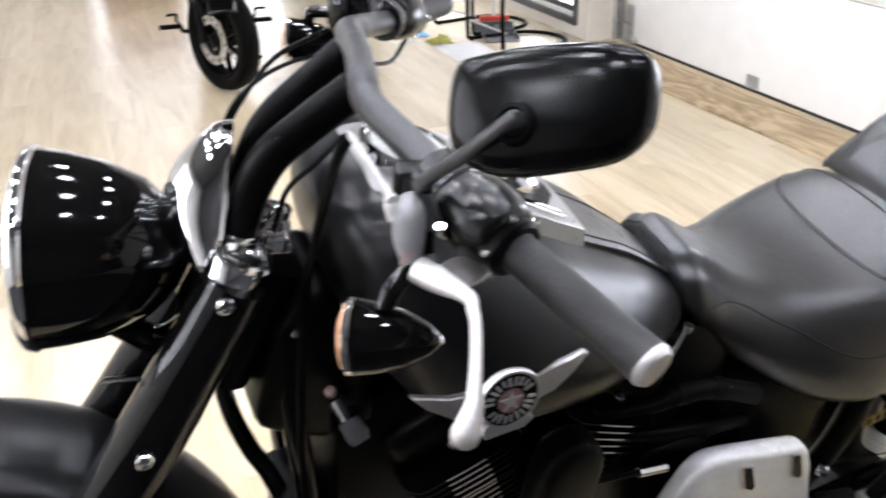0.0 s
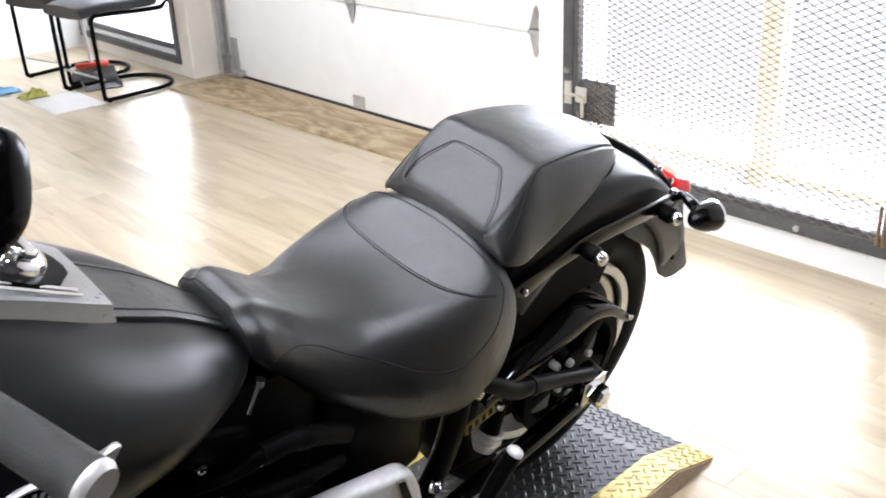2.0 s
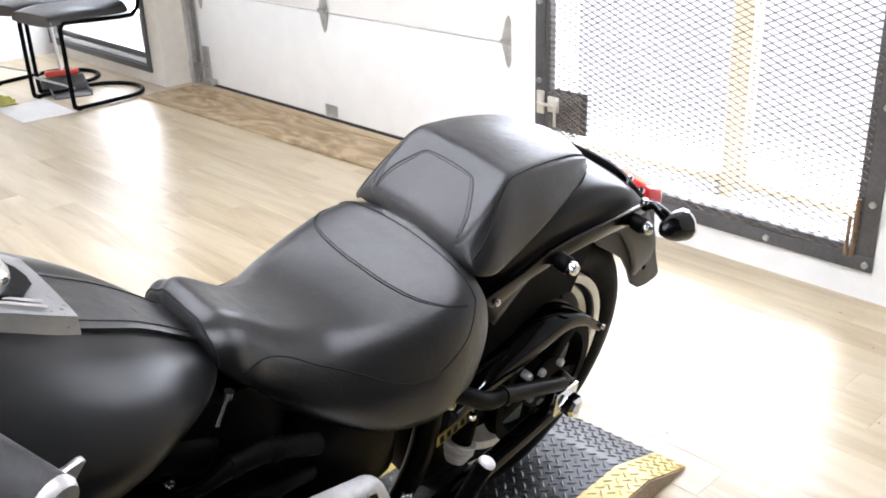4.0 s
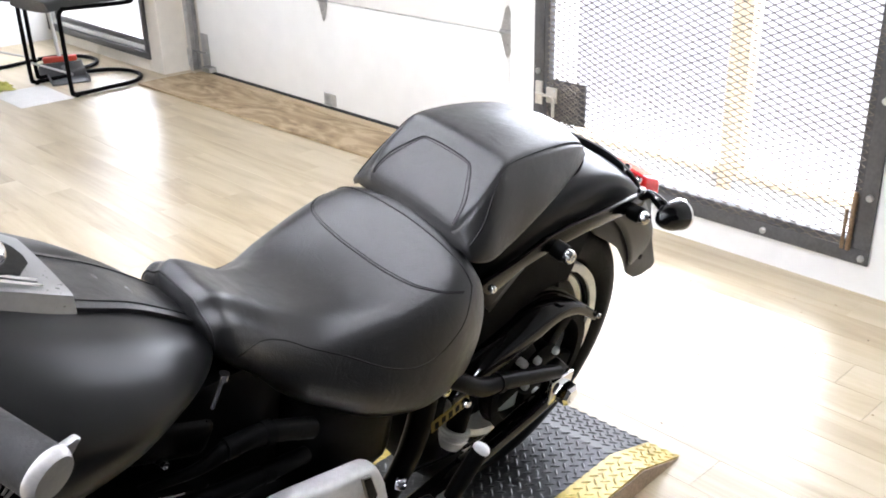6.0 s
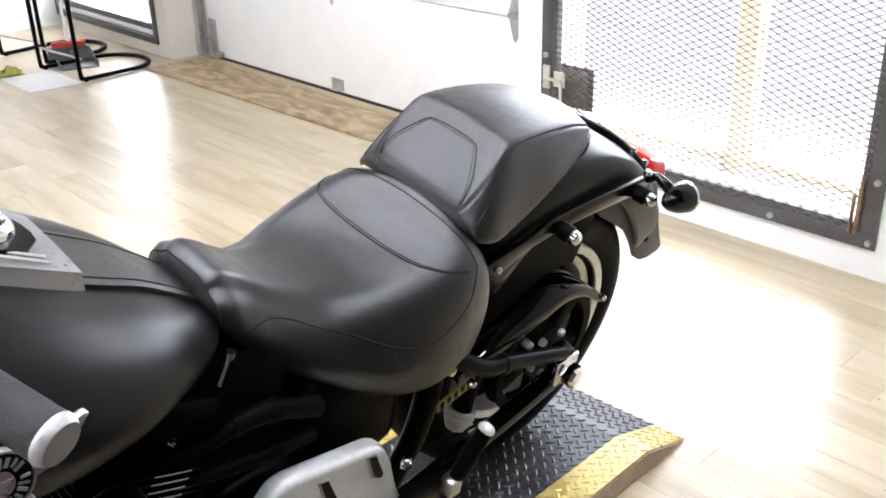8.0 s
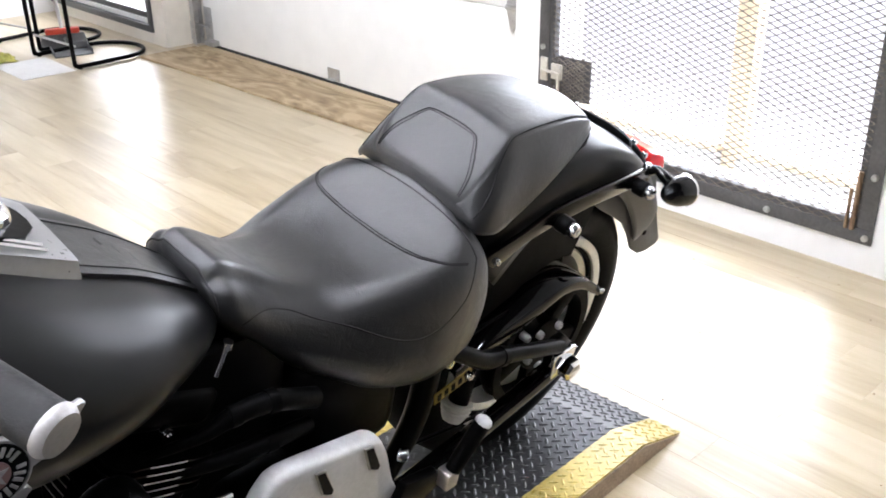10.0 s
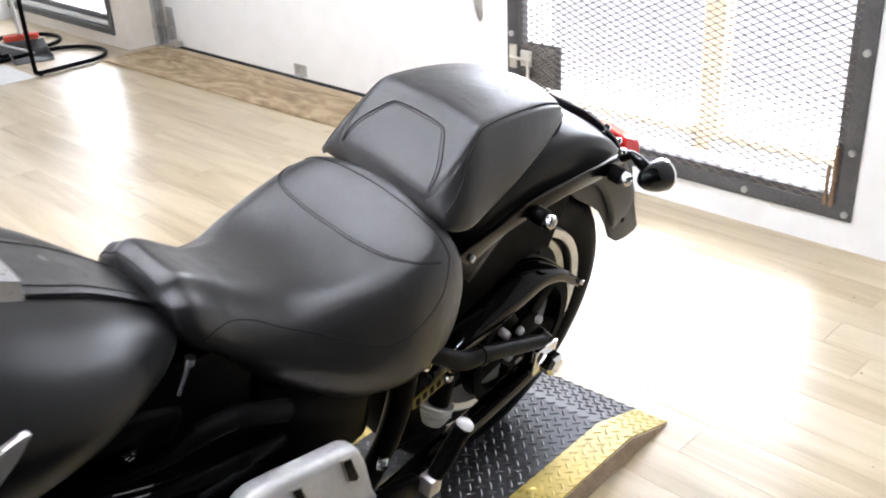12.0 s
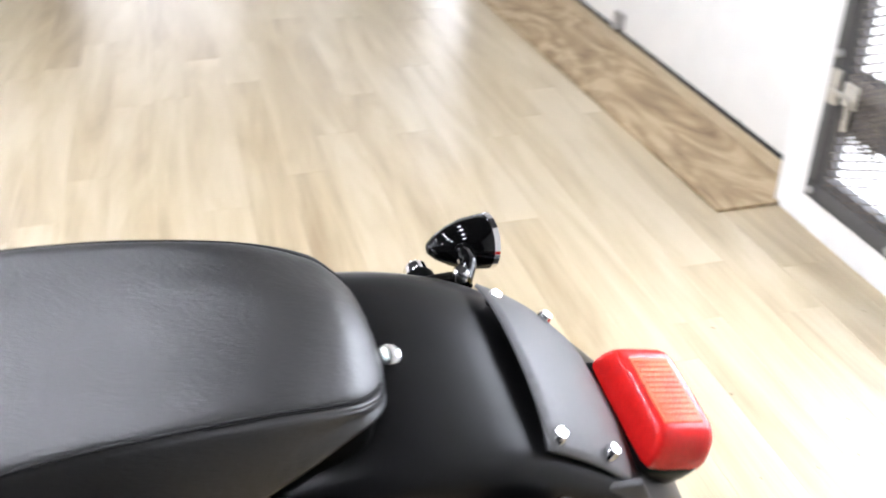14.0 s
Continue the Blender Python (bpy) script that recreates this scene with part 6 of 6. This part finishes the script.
def crumpled(name, m, sx, sy, h, material, label, category, seed):
    """A heap of soft cloth: a folded sheet with an uneven edge."""
    rnd = random.Random(seed)
    bm = bmesh.new()
    n = 22
    vs = []
    for i in range(n):
        row = []
        for j in range(n):
            u, v = i / (n - 1) * 2 - 1, j / (n - 1) * 2 - 1
            r = math.hypot(u, v)
            k = 0.75 + 0.35 * noise.noise(Vector((u * 1.3 + seed, v * 1.3, seed)))
            zz = h * max(0.0, 1 - r ** 2 * 0.8) * (0.35 + 0.9 * abs(noise.noise(Vector((u * 2.4, v * 2.4, seed + 3.0))))) + 0.002
            row.append(bm.verts.new((u * sx * k, v * sy * k, zz)))
        vs.append(row)
    for i in range(n - 1):
        for j in range(n - 1):
            bm.faces.new((vs[i][j], vs[i + 1][j], vs[i + 1][j + 1], vs[i][j + 1]))
    ob = solo(name, bm, material, label, category, m)
    md = ob.modifiers.new("thick", "SOLIDIFY")
    md.thickness = 0.003
    return ob


crumpled("work_glove", Matrix.Translation((0.60, 4.70, 0.001)), 0.11, 0.08, 0.06, GREENCL, "olive yellow work glove lying on the floor", "glove", 3)
crumpled("cleaning_cloth", Matrix.Translation((0.50, 4.95, 0.001)), 0.14, 0.07, 0.05, BLUECL, "crumpled blue cleaning cloth on the floor", "cloth", 7)
crumpled("paper_towel", Matrix.Translation((0.40, 4.80, 0.001)) @ Matrix.Rotation(0.5, 4, "Z"), 0.09, 0.06, 0.04, PAPER, "crumpled white paper towel on the floor", "paper towel", 12)
solo("floor_sheet", box((0.52, 4.18, 0.001), (0.82, 4.62, 0.003), 0.0005), PAPER, "flat white paper sheet on the floor", "paper", smooth=0)

# second motorcycle, facing the room
B2 = Matrix.Translation((-0.84, 4.15, 0.0)) @ Matrix.Rotation(radians(87), 4, "Z") @ Matrix.Scale(0.88, 4)
b2 = thing("parked_motorcycle", "black motorcycle with cast wheels parked at the far end", "motorcycle", B2)
OFF = Matrix.Translation((0, 0, 0.318))
tyre, rim = wheel_meshes(0.318, 0.062, 0.238)
for b in (tyre, rim):
    b.transform(OFF)
w2 = part("front_wheel", lathe([(-0.07, 0.0), (-0.07, 0.03), (-0.05, 0.045), (0.05, 0.045), (0.07, 0.03), (0.07, 0.0)], 20, OFF @ CROSS), SATIN, b2, "black cast front wheel")
part("tyre", tyre, RUBBER, w2)
part("rim", rim, SATIN, w2)
for k in range(7):
    b = box((0.03, -0.012, -0.014), (0.215, 0.012, 0.014), 0.004)
    b.transform(OFF @ Matrix.Rotation(k * 2 * math.pi / 7, 4, "Y"))
    part("spoke", b, SATIN, w2)
for s in (-1, 1):
    b = disc_plate(0.098, 0.15, 0.072 * s, 0.076 * s, 12, 0.112, 0.136, 2)
    b.transform(OFF)
    part("brake_disc", b, ALLOY, w2, "steel brake disc", 0)
    part("fork_leg", tube([(-0.0, 0.115 * s, 0.30), (0.07, 0.115 * s, 0.45), (0.2, 0.115 * s, 0.72)], 0.026, 16, 3), SATIN, b2, "black fork leg")
    part("fork_tube", tube([(0.13, 0.115 * s, 0.57), (0.3, 0.115 * s, 0.95)], 0.021, 16, 1, False), CHROME, b2, "chrome fork tube")
    part("brake_caliper", box((0.05, 0.07 * s - 0.02, 0.33), (0.13, 0.07 * s + 0.035, 0.44), 0.012), SATIN, b2)
    part("footpeg", rod((0.42, 0.22 * s, 0.33), (0.42, 0.36 * s, 0.33), 0.016, 12), RUBBER, b2, "black footpeg")
    part("pedal", tube([(0.42, 0.23 * s, 0.34), (0.36, 0.25 * s, 0.38), (0.33, 0.25 * s, 0.42), (0.33, 0.31 * s, 0.42)], 0.008, 10), SATIN, b2)
    part("peg_bracket", tube([(0.5, 0.1 * s, 0.3), (0.44, 0.2 * s, 0.29), (0.42, 0.23 * s, 0.33)], 0.014, 10), SATIN, b2)
    part("reflector", box((0.10, 0.145 * s - 0.004, 0.53), (0.14, 0.145 * s + 0.004, 0.59), 0.003), AMBER, b2, "amber reflector")
sec = []
for deg in (20, 45, 70, 95, 120, 145):
    a = radians(deg)
    sec.append([((0.355 - dr) * math.cos(a), y * 0.085, 0.318 + (0.355 - dr) * math.sin(a)) for y, dr in ((-1, 0.06), (-0.95, 0.025), (-0.6, 0.006), (0, 0), (0.6, 0.006), (0.95, 0.025), (1, 0.06))])
o = part("front_fender", grid_surface(sec, 4, 3, ends=False)[0], GLOSS, b2, "gloss black front fender")
md = o.modifiers.new("thick", "SOLIDIFY")
md.thickness = 0.004
w2.matrix_local = Matrix.Rotation(radians(27), 4, "Z")
part("radiator", box((0.33, -0.13, 0.42), (0.40, 0.13, 0.85), 0.02, 2), SATIN, b2)
part("engine", box((0.42, -0.15, 0.16), (0.85, 0.15, 0.62), 0.05, 3), SATIN, b2)
part("fuel_tank", grid_surface([[(x, -w, z0), (x, -w * 1.05, z0 + 0.08), (x, -w * 0.6, z0 + 0.17), (x, 0, z0 + 0.2), (x, w * 0.6, z0 + 0.17), (x, w * 1.05, z0 + 0.08), (x, w, z0)] for x, w, z0 in ((0.35, 0.06, 0.8), (0.42, 0.14, 0.76), (0.65, 0.16, 0.74), (0.9, 0.1, 0.72), (1.0, 0.06, 0.72))], 4, 3)[0], GLOSS, b2)
part("seat", grid_surface([[(x, -w, z0), (x, -w, z0 + 0.05), (x, 0, z0 + 0.08), (x, w, z0 + 0.05), (x, w, z0)] for x, w, z0 in ((0.95, 0.07, 0.7), (1.1, 0.14, 0.66), (1.35, 0.14, 0.68), (1.55, 0.08, 0.74))], 4, 3)[0], LEATHER, b2)
tyre, rim = wheel_meshes(0.32, 0.085, 0.225)
for b in (tyre, rim):
    b.transform(Matrix.Translation((1.52, 0, 0.32)))
w3 = part("rear_wheel", disc_plate(0.03, 0.2, -0.02, 0.02, 10, 0.118, 0.172), SATIN, b2)
w3.matrix_local = Matrix.Translation((1.52, 0, 0.32))
for b, m_, n_ in ((tyre, RUBBER, "tyre"), (rim, SATIN, "rim")):
    part(n_, b, m_, w3).matrix_parent_inverse = Matrix.Translation((-1.52, 0, -0.32))
part("headlight", lathe([(-0.12, 0.0), (-0.1, 0.06), (0, 0.09), (0.02, 0.09), (0.03, 0.0)], 28, aim((0.2, 0, 0.95), (-1, 0, 0))), GLOSS, b2)
part("handlebar", tube([(0.5, -0.4, 1.0), (0.35, -0.2, 1.05), (0.33, 0, 1.03), (0.35, 0.2, 1.05), (0.5, 0.4, 1.0)], 0.014, 12), SATIN, b2)
part("kick_stand", tube([(0.7, -0.15, 0.18), (0.72, -0.3, 0.01)], 0.012, 10, 1, False), SATIN, b2)

# dark red cabinet and grey box by the end wall
cab = thing("tool_cabinet", "dark red tool cabinet at the far end", "cabinet", Matrix.Translation((-1.0, 8.3, 0)))
part("body", box((-0.35, -0.25, 0.08), (0.35, 0.25, 0.95), 0.01), DARKRED, cab)
for k in range(4):
    part("drawer", box((-0.33, -0.262, 0.12 + 0.2 * k), (0.33, -0.252, 0.30 + 0.2 * k), 0.004), DARKRED, cab)
    part("handle", rod((-0.2, -0.275, 0.27 + 0.2 * k), (0.2, -0.275, 0.27 + 0.2 * k), 0.006, 8), STEEL, cab)
for x in (-0.28, 0.28):
    for y in (-0.18, 0.18):
        part("caster", lathe([(-0.015, 0.0), (-0.015, 0.038), (0.015, 0.038), (0.015, 0)], 16, Matrix.Translation((x, y, 0.039)) @ CROSS), RUBBER, cab)

# ---- floor: planks along y with real joints ----
structure("ground_slab", box((X0, Y0, -0.15), (1.70, Y1, -0.012)), CONCRETE, "concrete slab under the floor", "slab")
floor = thing("floor", "pale oak-look plank floor", "floor", kind="structure")
part("joint_bed", box((X0, Y0, -0.011), (1.70, Y1, -0.0015)), PLANK, floor, "narrow joints between planks", 0)
PWD, PLN = 0.128, 1.22


def plank_mesh(length):
    bm = bmesh.new()
    w, l, b = PWD - 0.0004, length - 0.0005, 0.0004
    lo = [bm.verts.new(p) for p in ((0, 0, -0.0014), (w, 0, -0.0014), (w, l, -0.0014), (0, l, -0.0014))]
    mi = [bm.verts.new(p) for p in ((0, 0, -b), (w, 0, -b), (w, l, -b), (0, l, -b))]
    hi = [bm.verts.new(p) for p in ((b, b, 0), (w - b, b, 0), (w - b, l - b, 0), (b, l - b, 0))]
    for a, c in ((lo, mi), (mi, hi)):
        for k in range(4):
            bm.faces.new((a[k], a[(k + 1) % 4], c[(k + 1) % 4], c[k]))
    bm.faces.new(hi)
    return bm


pm_ = finish("plank", plank_mesh(PLN), PLANK, 0)
rest = bmesh.new()
cut = random.Random(5)
nx = int((1.70 - X0) / PWD)
for i in range(nx + 1):
    x = 1.70 - (i + 1) * PWD
    y = Y0 - cut.random() * PLN
    while y < Y1:
        if -1.25 < x and -0.9 < y < 5.6:
            ob = new("plank", pm_)
            ob.parent = floor
            ob.location = (x, y, 0)
        elif x > X0 - 0.1:
            y_0, y_1 = max(y, Y0), min(y + PLN, Y1)
            if y_1 - y_0 < 0.01:
                y += PLN
                continue
            t = plank_mesh(y_1 - y_0)
            t.transform(Matrix.Translation((x, y_0, 0)))
            tv = {}
            for v in t.verts:
                tv[v] = rest.verts.new(v.co)
            for f in t.faces:
                rest.faces.new([tv[v] for v in f.verts])
            t.free()
        y += PLN
tagged(part("planks", rest, PLANK, floor, "", 0), kind="stuff")

# grit and small chips on the floor near the ramp
chips = bmesh.new()
grit = random.Random(11)
for k in range(46):
    cx, cy, sz = grit.uniform(0.3, 1.42), grit.uniform(-1.0, 0.95), grit.uniform(0.0012, 0.0042)
    if abs(cy - 0.11) < 0.34 and cx < 0.42:
        continue
    top_ = chips.verts.new((cx, cy, 0.0004 + sz * 0.5))
    ring_ = [chips.verts.new((cx + sz * grit.uniform(0.5, 1.2) * math.cos(q * 1.2566), cy + sz * grit.uniform(0.5, 1.2) * math.sin(q * 1.2566), 0.0003)) for q in range(5)]
    for q in range(5):
        chips.faces.new((ring_[q], ring_[(q + 1) % 5], top_))
solo("floor_grit", chips, RUST, "small brown chips of grit scattered on the floor", "grit", kind="stuff", smooth=0)
